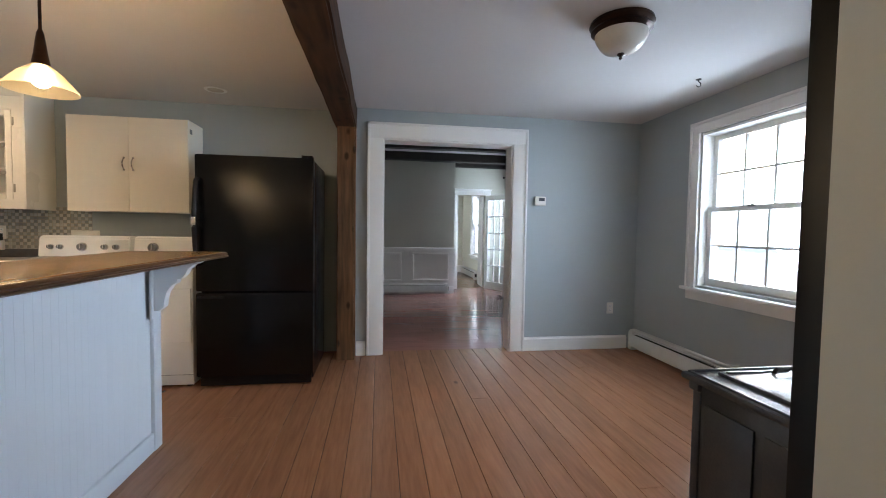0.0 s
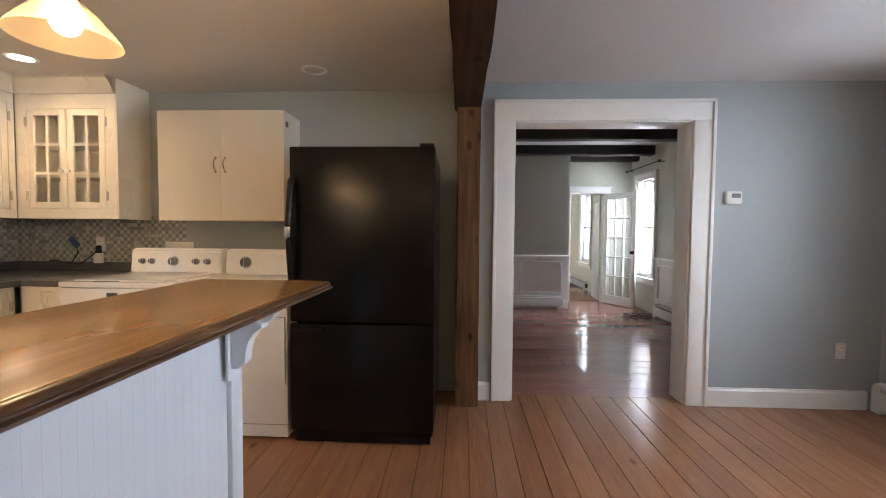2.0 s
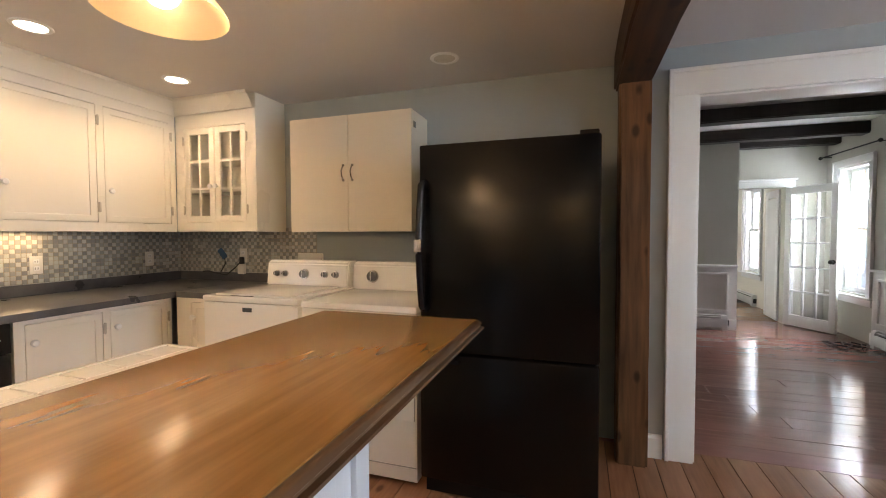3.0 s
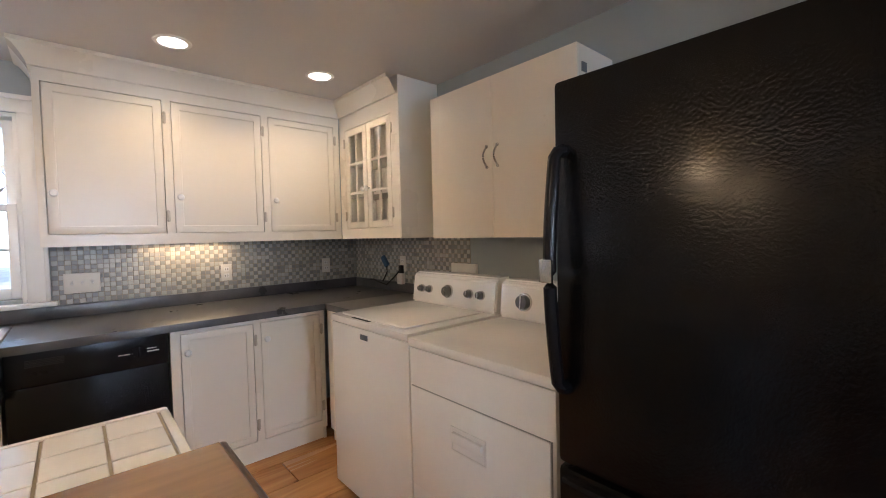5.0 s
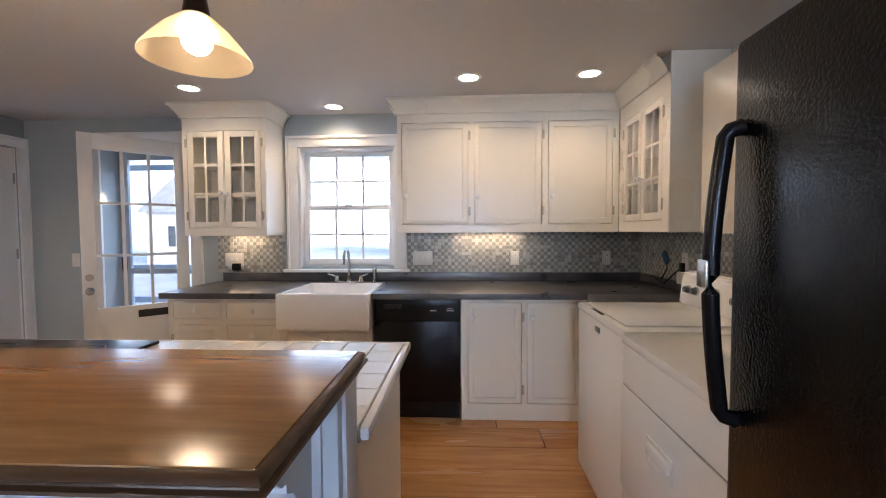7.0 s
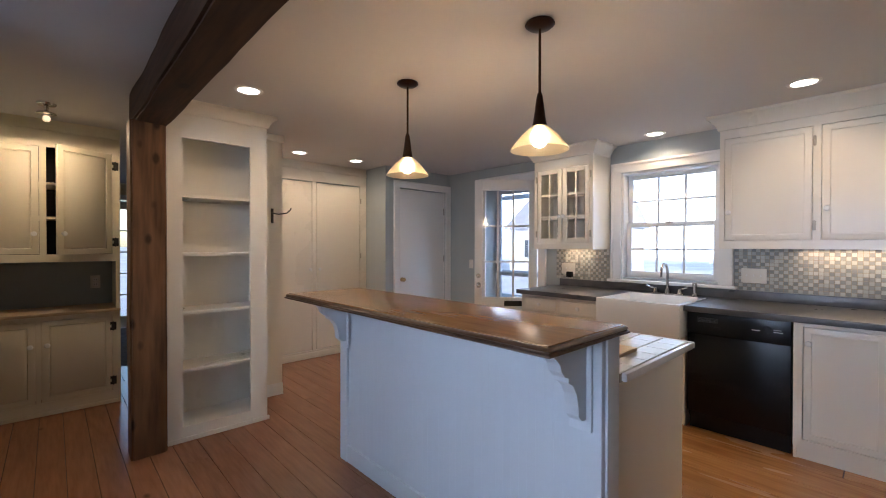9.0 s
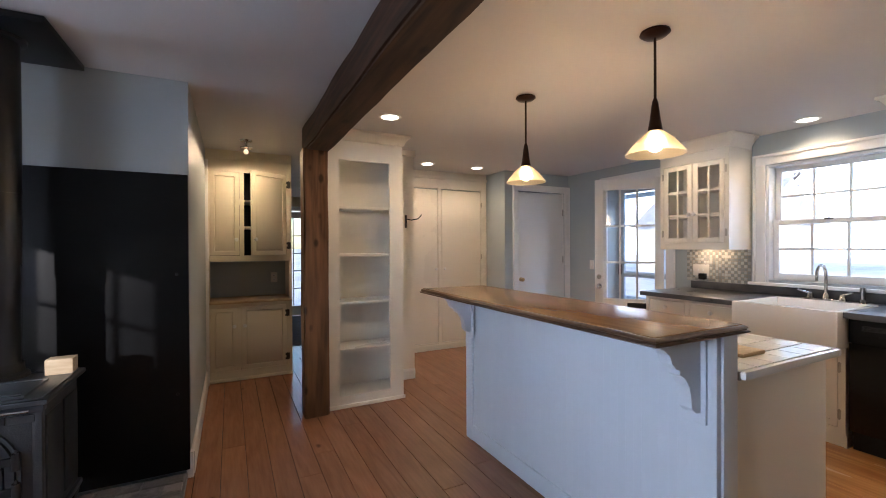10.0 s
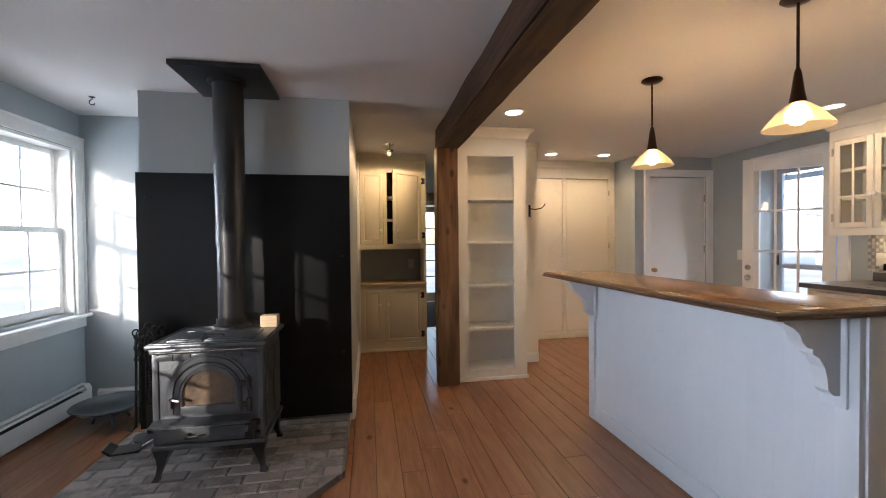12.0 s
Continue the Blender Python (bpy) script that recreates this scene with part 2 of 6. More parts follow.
BRICK = mat("grey_hearth_brick", (0.23, 0.205, 0.19), (0.115, 0.103, 0.095), 0.75, scale=16, bump=1.0, bscale=60, objrand=0.55, bdist=0.004)
MORTAR = mat("grey_mortar", (0.19, 0.178, 0.168), (0.13, 0.12, 0.114), 0.9, scale=15, bump=0.5, bscale=120)
HEATER = mat("heater_enamel", (0.66, 0.66, 0.64), (0.60, 0.60, 0.58), 0.35, scale=5)
HINGE = mat("aged_hinge_metal", (0.52, 0.48, 0.40), (0.40, 0.37, 0.30), 0.4, 0.4, scale=9)
# plain pale-blue emission for the added backdrop sheets outside
BACKDROP_GLOW = glow("pale_backdrop_glow", (0.76, 0.87, 1.0), 2.0)
# near-black colour that stands in for shade within slots and recesses
DARK = mat("recess_shade_black", (0.012, 0.012, 0.012), rough=0.8)
GLASS = glass("clear_window_glass")
STOVE_GLASS = mat("smoky_stove_glass", (0.17, 0.125, 0.085), (0.06, 0.045, 0.035), 0.12, scale=9)
SHADE = glass("frosted_ribbed_lamp_glass", (1.0, 0.78, 0.46), 0.3)
OPAL = mat("opal_lamp_glass", (0.72, 0.69, 0.62), (0.66, 0.63, 0.56), 0.25, scale=6)
BULB = glow("lit_bulb", (1.0, 0.80, 0.48), 14.0)
DIM_BULB = glow("dim_bulb", (1.0, 0.75, 0.42), 0.5)
CAN_GLOW = glow("lit_can_lens", (1.0, 0.90, 0.72), 6.0)
TAPE = mat("blue_masking_tape", (0.05, 0.12, 0.22), rough=0.7)
PINE = mat("pale_pine_block", (0.52, 0.40, 0.26), (0.44, 0.33, 0.20), 0.6, scale=9, stretch=(1, 8, 8))
CABLE = mat("black_cable", (0.01, 0.01, 0.011), rough=0.5)
SNOW = mat("pale_winter_ground", (0.78, 0.79, 0.80), (0.60, 0.60, 0.58), 0.9, scale=0.4, bump=0.4, bscale=4)
SIDING = mat("pale_clapboard", (0.62, 0.64, 0.66), (0.56, 0.58, 0.6), 0.7, scale=1)
ROOF = mat("frosted_grey_shingle", (0.46, 0.48, 0.52), (0.34, 0.36, 0.40), 0.9, scale=3)
BARK = mat("grey_bark", (0.14, 0.115, 0.095), (0.08, 0.065, 0.055), 0.9, scale=6, bump=0.5, bscale=30)
PORCH = mat("blue_grey_porch_paint", (0.45, 0.52, 0.60), (0.38, 0.45, 0.53), 0.5, scale=4)
CARPET = mat("blue_grey_carpet", (0.20, 0.22, 0.25), (0.15, 0.165, 0.19), 0.95, scale=12, bump=0.6, bscale=250)


# ---- builders ----
def box(bm, x0, x1, y0, y1, z0, z1, r=0.0, seg=2):
    m = Matrix.LocRotScale(((x0 + x1) / 2, (y0 + y1) / 2, (z0 + z1) / 2), None, (x1 - x0, y1 - y0, z1 - z0))
    vs = bmesh.ops.create_cube(bm, size=1, matrix=m)["verts"]
    if r:
        edges = list({e for v in vs for e in v.link_edges})
        bmesh.ops.bevel(bm, geom=edges, offset=r, segments=seg, affect="EDGES", profile=0.6)
    return bm


def boxes(*specs, r=0.0):
    bm = bmesh.new()
    for s in specs:
        box(bm, *s, r=r)
    return bm


def cyl(bm, p, q, r1, r2=None, seg=20, caps=True):
    p, q = Vector(p), Vector(q)
    d = q - p
    m = Matrix.Translation((p + q) / 2) @ d.to_track_quat("Z", "Y").to_matrix().to_4x4()
    bmesh.ops.create_cone(bm, cap_ends=caps, segments=seg, radius1=r1, radius2=r1 if r2 is None else r2, depth=d.length, matrix=m)
    return bm


def tube(bm, pts, r, seg=10):
    """A round bar through the points."""
    pts = [Vector(p) for p in pts]
    rings = []
    for i, p in enumerate(pts):
        d = (pts[min(i + 1, len(pts) - 1)] - pts[max(i - 1, 0)]).normalized()
        q = d.to_track_quat("Z", "Y")
        rings.append([bm.verts.new(p + q @ Vector((r * math.cos(a), r * math.sin(a), 0))) for a in [2 * math.pi * k / seg for k in range(seg)]])
    for a, b in zip(rings, rings[1:]):
        for k in range(seg):
            bm.faces.new((a[k], a[(k + 1) % seg], b[(k + 1) % seg], b[k]))
    bm.faces.new(rings[0][::-1])
    bm.faces.new(rings[-1])
    return bm


def lathe(bm, prof, centre=(0, 0, 0), seg=28, ribs=0.0):
    """Turns a profile of (radius, height) about the upright axis."""
    c = Vector(centre)
    rings = []
    for r, z in prof:
        rings.append([bm.verts.new(c + Vector(((r + (ribs if k % 2 else 0)) * math.cos(2 * math.pi * k / seg), (r + (ribs if k % 2 else 0)) * math.sin(2 * math.pi * k / seg), z))) for k in range(seg)])
    for a, b in zip(rings, rings[1:]):
        for k in range(seg):
            bm.faces.new((a[k], a[(k + 1) % seg], b[(k + 1) % seg], b[k]))
    return bm


def prism(bm, outline, axis, a0, a1):
    """Extrudes an outline, given in the two other axes' order, along x, y or z."""
    def at(u, v, w):
        return {"x": (w, u, v), "y": (u, w, v), "z": (u, v, w)}[axis]
    lo = [bm.verts.new(at(u, v, a0)) for u, v in outline]
    hi = [bm.verts.new(at(u, v, a1)) for u, v in outline]
    k = len(outline)
    bm.faces.new(lo)
    bm.faces.new(hi[::-1])
    for i in range(k):
        bm.faces.new((lo[i], hi[i], hi[(i + 1) % k], lo[(i + 1) % k]))
    bmesh.ops.recalc_face_normals(bm, faces=bm.faces)
    return bm


def link_mesh(name, bm, material, smooth=False):
    me = bpy.data.meshes.new(name)
    bmesh.ops.recalc_face_normals(bm, faces=bm.faces)
    bm.to_mesh(me)
    bm.free()
    if smooth:
        for f in me.polygons:
            f.use_smooth = True
    me.materials.append(material)
    return me


def soft(me, angle=35):
    for f in me.polygons:
        f.use_smooth = True
    me.set_sharp_from_angle(angle=radians(angle))


def thing(name, label, category, m=None, group="", kind=""):
    ob = new(name)
    ob.empty_display_size = 0.1
    ob.matrix_world = m or Matrix()
    return tagged(ob, label, category, group, kind)


def part(name, bm, material, parent, label="", smooth=True):
    """One mesh under a thing or under a part, in the thing's own axes."""
    me = link_mesh(name, bm, material)
    if smooth:
        soft(me)
    ob = new(name, me)
    ob.parent = parent
    return tagged(ob, label)


def solid(name, bm, material, label, category, kind="", group="", smooth=True):
    me = link_mesh(name, bm, material)
    if smooth:
        soft(me)
    return tagged(new(name, me), label, category, group, kind)


for m_ in (BEAM, POST):
    m_.node_tree.nodes["Principled BSDF"].inputs["Specular IOR Level"].default_value = 0.2
PANEL.node_tree.nodes["Principled BSDF"].inputs["Specular IOR Level"].default_value = 0.3
for m_, level in ((BLACK, 0.15), (BLACK_S, 0.22)):
    m_.node_tree.nodes["Principled BSDF"].inputs["Specular IOR Level"].default_value = level
BLACK.node_tree.nodes["Principled BSDF"].inputs["Coat Roughness"].default_value = 0.2

# ---- structure ----
C = 2.315            # kitchen and dining ceiling
W, E_, N, NK = -3.95, 2.61, 4.284, 4.44   # inner faces of the walls


def wall(name, axis, at0, at1, a0, a1, z1, openings, material, label):
    bm = bmesh.new()

    def put(u0, u1, z0, zz):
        if u1 - u0 > 1e-4 and zz - z0 > 1e-4:
            box(bm, *((u0, u1, at0, at1) if axis == "x" else (at0, at1, u0, u1)), z0, zz)
    u = a0
    for o0, o1, z0, zt in sorted(openings):
        put(u, o0, 0, z1)
        put(o0, o1, 0, z0)
        put(o0, o1, zt, z1)
        u = o1
    put(u, a1, 0, z1)
    return solid(name, bm, material, label, "wall", "structure", smooth=False)


wall("wall_east", "y", E_, E_ + 0.2, -0.14, 4.48, C, [(2.54, 3.44, 0.77, 2.03), (0.16, 1.10, 0.77, 2.03)], WALL, "blue-grey painted plaster wall with two windows")
wall("wall_nook", "x", -0.14, 0.06, 1.875, E_, C, [], WALL, "blue-grey painted wall of the corner nook")
wall("wall_chimney", "x", -1.6, 0.71, 0.50, 1.875, C, [], WALL, "blue-grey painted chimney breast behind the stove")
wall("wall_north", "x", N, 4.40, -0.33, E_, C, [(0.0, 1.26, 0, 2.045)], WALL, "blue-grey painted wall with a wide cased opening")
wall("wall_kitchen", "x", NK, 4.6, -4.15, -0.33, C, [], WALL, "blue-grey painted kitchen wall behind the appliances")
wall("wall_west", "y", -4.15, W, -1.02, NK, C, [(1.57, 2.40, 1.03, 2.04), (-0.18, 0.62, 0, 2.09)], WALL, "blue-grey painted kitchen wall with window and door opening")
wall("wall_door", "x", -1.02, -0.87, W, -2.92, C, [(-3.875, -3.075, 0, 2.065)], WALL, "blue-grey painted wall with a closed white door")
wall("wall_return", "y", -2.92, -2.87, -1.45, -0.87, C, [], WALL, "blue-grey painted return beside the closet")
wall("wall_closet_back", "x", -1.6, -1.45, -4.15, -1.39, C, [], WALL, "plain wall behind the closet")
wall("wall_pilaster", "x", -1.45, -0.37, -1.39, -1.10, C, [], CAB, "white painted wall end with a coat hook")
wall("wall_hall_west", "y", -1.5, -1.39, -5.0, -1.6, C, [], CREAM_WALL, "cream painted hall wall")
wall("wall_hall_east", "y", -0.30, -0.20, -5.0, -1.60, C, [], CREAM_WALL, "cream painted hall wall beside the hutch")
wall("wall_hall_end", "x", -5.15, -5.0, -1.5, -0.2, C, [(-1.32, -0.5, 0, 2.05)], CREAM_WALL, "cream painted wall at the end of the hall")
wall("wall_hutch_back", "x", -1.75, -1.60, -0.20, 1.875, C, [], CREAM_WALL, "cream painted wall behind the hutch")
wall("wall_parlour_west", "y", -1.5, -1.3, 4.48, 8.3, 2.6, [], WALL_N, "sage-beige painted parlour wall")
wall("wall_parlour_south", "x", 4.40, 4.48, -0.33, E_, 2.6, [(0.0, 1.26, 0, 2.045)], WALL_N, "sage-beige painted parlour side of the opening")
wall("wall_parlour_north", "x", 8.12, 8.3, -1.3, 1.376, 2.6, [], WALL_N, "sage-beige painted parlour wall above white wainscot")
wall("wall_parlour_jog", "y", 1.276, 1.376, 8.3, 8.75, 2.6, [], WALL_N, "sage-beige painted jog in the parlour wall")
wall("wall_parlour_door", "x", 8.75, 8.9, 1.276, 2.6, 2.6, [(1.56, 2.14, 0, 1.93)], WALL_N, "sage-beige painted wall with a doorway to a far room")
wall("wall_parlour_east", "y", 2.6, 2.8, 4.48, 8.9, 2.6, [(7.83, 8.46, 0.55, 2.12)], WALL_N, "sage-beige painted parlour wall with a tall window")
wall("wall_far_north", "x", 12.2, 12.4, 0.2, 3.2, 2.5, [], FAR_WALL, "pale cream painted wall of the far room")
wall("wall_far_east", "y", 2.35, 2.55, 8.9, 12.2, 2.5, [(10.2, 10.9, 0.6, 2.1)], FAR_WALL, "pale cream painted wall of the far room with a window")
wall("wall_far_west", "y", 0.0, 0.2, 8.9, 12.4, 2.5, [], FAR_WALL, "pale cream painted wall of the far room")

solid("ceiling", boxes((-4.15, 2.81, -1.75, 4.40, C, C + 0.15), (-4.15, -0.33, 4.40, 4.6, C, C + 0.15), (-1.5, -0.2, -5.15, -1.75, C, C + 0.15)), CEIL, "white painted plaster ceiling", "ceiling", "structure", smooth=False)
solid("ceiling_parlour", boxes((-1.5, 2.8, 4.40, 8.9, 2.6, 2.75)), CEIL, "white painted parlour ceiling", "ceiling", "structure", smooth=False)
solid("ceiling_far", boxes((0.0, 2.55, 8.9, 12.4, 2.5, 2.65)), CEIL, "white painted ceiling of the far room", "ceiling", "structure", smooth=False)

floor = solid("floor", boxes((-4.15, 2.81, -1.75, 4.40, -0.12, -0.022), (-1.5, -0.2, -5.15, -1.75, -0.12, -0.022)), UNDER, "worn pine board floor with dark joints", "floor", "structure", smooth=False)
floor_parlour = solid("floor_parlour", boxes((-1.5, 2.8, 4.40, 8.9, -0.12, -0.022)), UNDER, "glossy red-brown painted board floor", "floor", "structure", smooth=False)
floor_far = solid("floor_far", boxes((0.0, 2.55, 8.9, 12.4, -0.12, -0.022)), UNDER, "varnished board floor of the far room", "floor", "structure", smooth=False)
solid("floor_hall", boxes((-1.39, -0.30, -5.0, -2.4, -0.018, 0.004)), CARPET, "blue-grey carpet at the end of the hall", "carpet", "structure", smooth=False)


def baseboard(name, axis, at, side, a0, a1, h=0.135, t=0.018, material=None):
    """Board along a wall, with a small moulded top."""
    o = [(at, 0), (at + side * t, 0), (at + side * t, h - 0.02), (at + side * t * 0.45, h - 0.006), (at + side * t * 0.45, h), (at, h)]
    bm = bmesh.new()
    if axis == "x":
        prism(bm, o, "x", a0, a1)
    else:
        prism(bm, o, "y", a0, a1)
    return solid(name, bm, material or TRIM, "white painted baseboard with a moulded top", "baseboard", "structure")


baseboard("baseboard", "x", N - 0.001, -1, 1.405, E_ - 0.09)
baseboard("baseboard", "x", N - 0.001, -1, -0.24, -0.155)
baseboard("baseboard", "x", 0.061, 1, 1.95, E_ - 0.09)
baseboard("baseboard", "y", 0.499, -1, -1.10, 0.70, 0.15)
baseboard("baseboard", "y", -2.869, 1, -1.29, -0.86)
baseboard("baseboard", "x", -0.369, 1, -1.39, -1.105, 0.10)
baseboard("baseboard", "x", 12.199, -1, 0.2, 2.35, 0.2)
solid("baseboard", boxes((0.485, 0.52, 0.70, 0.745, 0, 0.15), r=0.004), TRIM, "white painted baseboard block at the chimney corner", "baseboard", "structure")


def casing(name, label, m, w, h, cw=0.14, t=0.022, head=0.0):
    """Flat door casing round an opening; the frame's front faces -y."""
    root = thing(name, label, "door casing", m, kind="structure")
    for s in (-1, 1):
        x = s * (w / 2 + cw / 2)
        bm = boxes((x - cw / 2, x + cw / 2, -t, 0, 0, h), r=0.003)
        xo = s * (w / 2 + cw)
        box(bm, min(xo, xo - s * 0.022), max(xo, xo - s * 0.022), -t - 0.012, -t, 0, h + cw, 0.003)
        part("casing_side", bm, TRIM, root)
    bm = boxes((-w / 2 - cw, w / 2 + cw, -t, 0, h, h + cw), r=0.003)
    box(bm, -w / 2 - cw, w / 2 + cw, -t - 0.012, -t, h + cw - 0.022, h + cw, 0.003)
    if head:
        box(bm, -w / 2 - cw - 0.02, w / 2 + cw + 0.02, -t - 0.03, 0, h + cw, h + cw + head, 0.004)
    part("casing_head", bm, TRIM, root)
    return root


c = casing("trim_opening", "wide white painted casing round the opening", pose(0.63, N, 0), 1.26, 2.045, 0.145)
part("jamb", boxes((-0.63, -0.618, 0, 0.196, 0, 2.045), (0.618, 0.63, 0, 0.196, 0, 2.045), (-0.618, 0.618, 0, 0.196, 2.033, 2.045), r=0.001), TRIM, c)
casing("trim_opening_parlour", "white casing on the parlour side of the opening", pose(0.63, 4.48, 0, 0, 0, 180), 1.26, 2.045, 0.12)
casing("trim_far_door", "white casing with corner blocks round the far doorway", pose(1.85, 8.75, 0), 0.58, 1.93, 0.10, head=0.02)
casing("trim_closed_door", "white painted casing of the closed door", pose(-3.475, -0.87, 0, 0, 0, 180), 0.80, 2.065, 0.085)
casing("trim_porch_door", "white painted casing of the porch door opening", pose(W, 0.22, 0, 0, 0, 90), 0.80, 2.09, 0.10)
casing("trim_hall_end", "white casing of the glazed door at the hall end", pose(-0.91, -5.0, 0, 0, 0, 180), 0.82, 2.05, 0.08)


def window(name, label, m, w, h, cols=3, rows=2, cw=0.095, deep=0.12, sash_m=None, apron=True):
    """A double-hung window with casing, stool, apron, two sashes, glazing bars and panes. Local -y is the room."""
    sash_m = sash_m or TRIM
    root = thing(name, label, "window", m, kind="structure")
    for s in (-1, 1):
        x = s * (w / 2 + cw / 2)
        bm = boxes((x - cw / 2, x + cw / 2, -0.022, 0, -0.02, h + 0.004), r=0.003)
        xo = s * (w / 2 + cw)
        box(bm, min(xo, xo - s * 0.02), max(xo, xo - s * 0.02), -0.034, -0.022, -0.02, h + cw, 0.003)
        part("casing_side", bm, TRIM, root)
    bm = boxes((-w / 2 - cw, w / 2 + cw, -0.022, 0, h + 0.004, h + cw), r=0.003)
    box(bm, -w / 2 - cw, w / 2 + cw, -0.036, -0.022, h + cw - 0.022, h + cw, 0.003)
    part("casing_head", bm, TRIM, root)
    part("window_sill", boxes((-w / 2 - cw - 0.025, w / 2 + cw + 0.025, -0.065, 0.04, -0.045, -0.02), r=0.006), TRIM, root)
    if apron:
        part("apron", boxes((-w / 2 - cw, w / 2 + cw, -0.02, 0, -0.125, -0.046), r=0.004), TRIM, root)
    part("jamb", boxes((-w / 2, -w / 2 + 0.02, 0, deep + 0.06, -0.02, h), (w / 2 - 0.02, w / 2, 0, deep + 0.06, -0.02, h), (-w / 2 + 0.02, w / 2 - 0.02, 0, deep + 0.06, h - 0.02, h), (-w / 2 + 0.02, w / 2 - 0.02, 0.04, deep + 0.06, -0.045, 0.0), r=0.002), TRIM, root)
    iw, mid = w - 0.05, h * 0.5
    for sname, z0, z1, y in (("upper_sash", mid - 0.02, h - 0.022, 0.10), ("lower_sash", 0.002, mid + 0.02, 0.062)):
        t, st = 0.034, 0.042
        bm = boxes((-iw / 2, -iw / 2 + st, y, y + t, z0, z1), (iw / 2 - st, iw / 2, y, y + t, z0, z1), (-iw / 2 + st, iw / 2 - st, y, y + t, z1 - 0.04, z1), (-iw / 2 + st, iw / 2 - st, y, y + t, z0, z0 + (0.06 if sname == "lower_sash" else 0.035)), r=0.003)
        sash = part(sname, bm, sash_m, root)
        gx0, gx1, gz0, gz1 = -iw / 2 + st, iw / 2 - st, z0 + (0.06 if sname == "lower_sash" else 0.035), z1 - 0.04
        for i in range(1, cols):
            x = gx0 + (gx1 - gx0) * i / cols
            part("muntin", boxes((x - 0.009, x + 0.009, y + 0.004, y + 0.03, gz0, gz1), r=0.003), sash_m, sash)
        for j in range(1, rows):
            z = gz0 + (gz1 - gz0) * j / rows
            part("muntin", boxes((gx0, gx1, y + 0.005, y + 0.029, z - 0.009, z + 0.009), r=0.003), sash_m, sash)
        for i in range(cols):
            for j in range(rows):
                x0, x1 = gx0 + (gx1 - gx0) * i / cols, gx0 + (gx1 - gx0) * (i + 1) / cols
                za, zb = gz0 + (gz1 - gz0) * j / rows, gz0 + (gz1 - gz0) * (j + 1) / rows
                pane = part("pane", boxes((x0 + 0.006, x1 - 0.006, y + 0.015, y + 0.019, za + 0.006, zb - 0.006)), GLASS, sash, smooth=False)
                pane.visible_shadow = False
        if sname == "lower_sash":
            bm = boxes((-0.03, 0.03, y - 0.016, y, z1 - 0.012, z1 + 0.004), r=0.003)
            cyl(bm, (0, y - 0.008, z1), (0, y - 0.008, z1 + 0.012), 0.008)
            part("sash_lock", bm, CHROME, sash, "small metal sash lock")
    return root


window("window_1", "white double-hung window with glazing bars on the wall", pose(E_, 2.99, 0.77, 0, 0, -90), 0.90, 1.26)
window("window_2", "white double-hung window beside the stove nook", pose(E_, 0.63, 0.77, 0, 0, -90), 0.94, 1.26)
window("window_3", "white double-hung window above the kitchen sink", pose(W, 1.985, 1.03, 0, 0, 90), 0.83, 1.01, apron=False)
window("window_4", "tall white double-hung parlour window", pose(2.6, 8.145, 0.55, 0, 0, -90), 0.63, 1.57, cols=2)
window("window_5", "tall white double-hung window in the far room", pose(2.35, 10.55, 0.6, 0, 0, -90), 0.70, 1.5, cols=2)

# beam and posts, roughly hewn
def hewn(name, x0, x1, y0, y1, z0, z1, material, label, category, seed=1, amp=0.008):
    bm = boxes((x0, x1, y0, y1, z0, z1))
    long = max(range(3), key=lambda i: (x1 - x0, y1 - y0, z1 - z0)[i])
    edges = [e for e in bm.edges if abs((e.verts[0].co - e.verts[1].co)[long]) > 1e-3]
    bmesh.ops.subdivide_edges(bm, edges=edges, cuts=26, use_grid_fill=True)
    bmesh.ops.bevel(bm, geom=[e for e in bm.edges if e.calc_face_angle(0) > 1.2 and abs((e.verts[0].co - e.verts[1].co)[long]) > 1e-3], offset=0.012, segments=2, affect="EDGES")
    for v in bm.verts:
        if z1 - 1e-3 > v.co.z:
            v.co += noise.noise_vector(v.co * 2.3 + Vector((seed, 0, 0))) * amp
            v.co += noise.noise_vector(v.co * 9 + Vector((seed, 5, 0))) * amp * 0.35
    return solid(name, bm, material, label, category, "structure")


hewn("beam", -0.43, -0.245, 0.02, 4.28, 2.105, C - 0.002, BEAM, "rough dark-stained timber ceiling beam", "beam")
hewn("post_north", -0.410, -0.247, 4.142, 4.275, 0.001, 2.11, POST, "rough brown timber post with knots by the opening", "post", 2, 0.005)
hewn("post_south", -0.415, -0.225, 0.03, 0.20, 0.001, 2.11, POST, "rough brown timber post beside the bookcase", "post", 3, 0.006)
for i, y in enumerate((6.85, 7.95, 8.52)):
    x0 = -1.3 if i < 2 else 1.376
    hewn("beam_parlour", x0, 2.6, y - 0.09, y + 0.09, 2.455, 2.598, BEAM_N, "blackened timber parlour ceiling beam", "beam", 5 + i, 0.006)

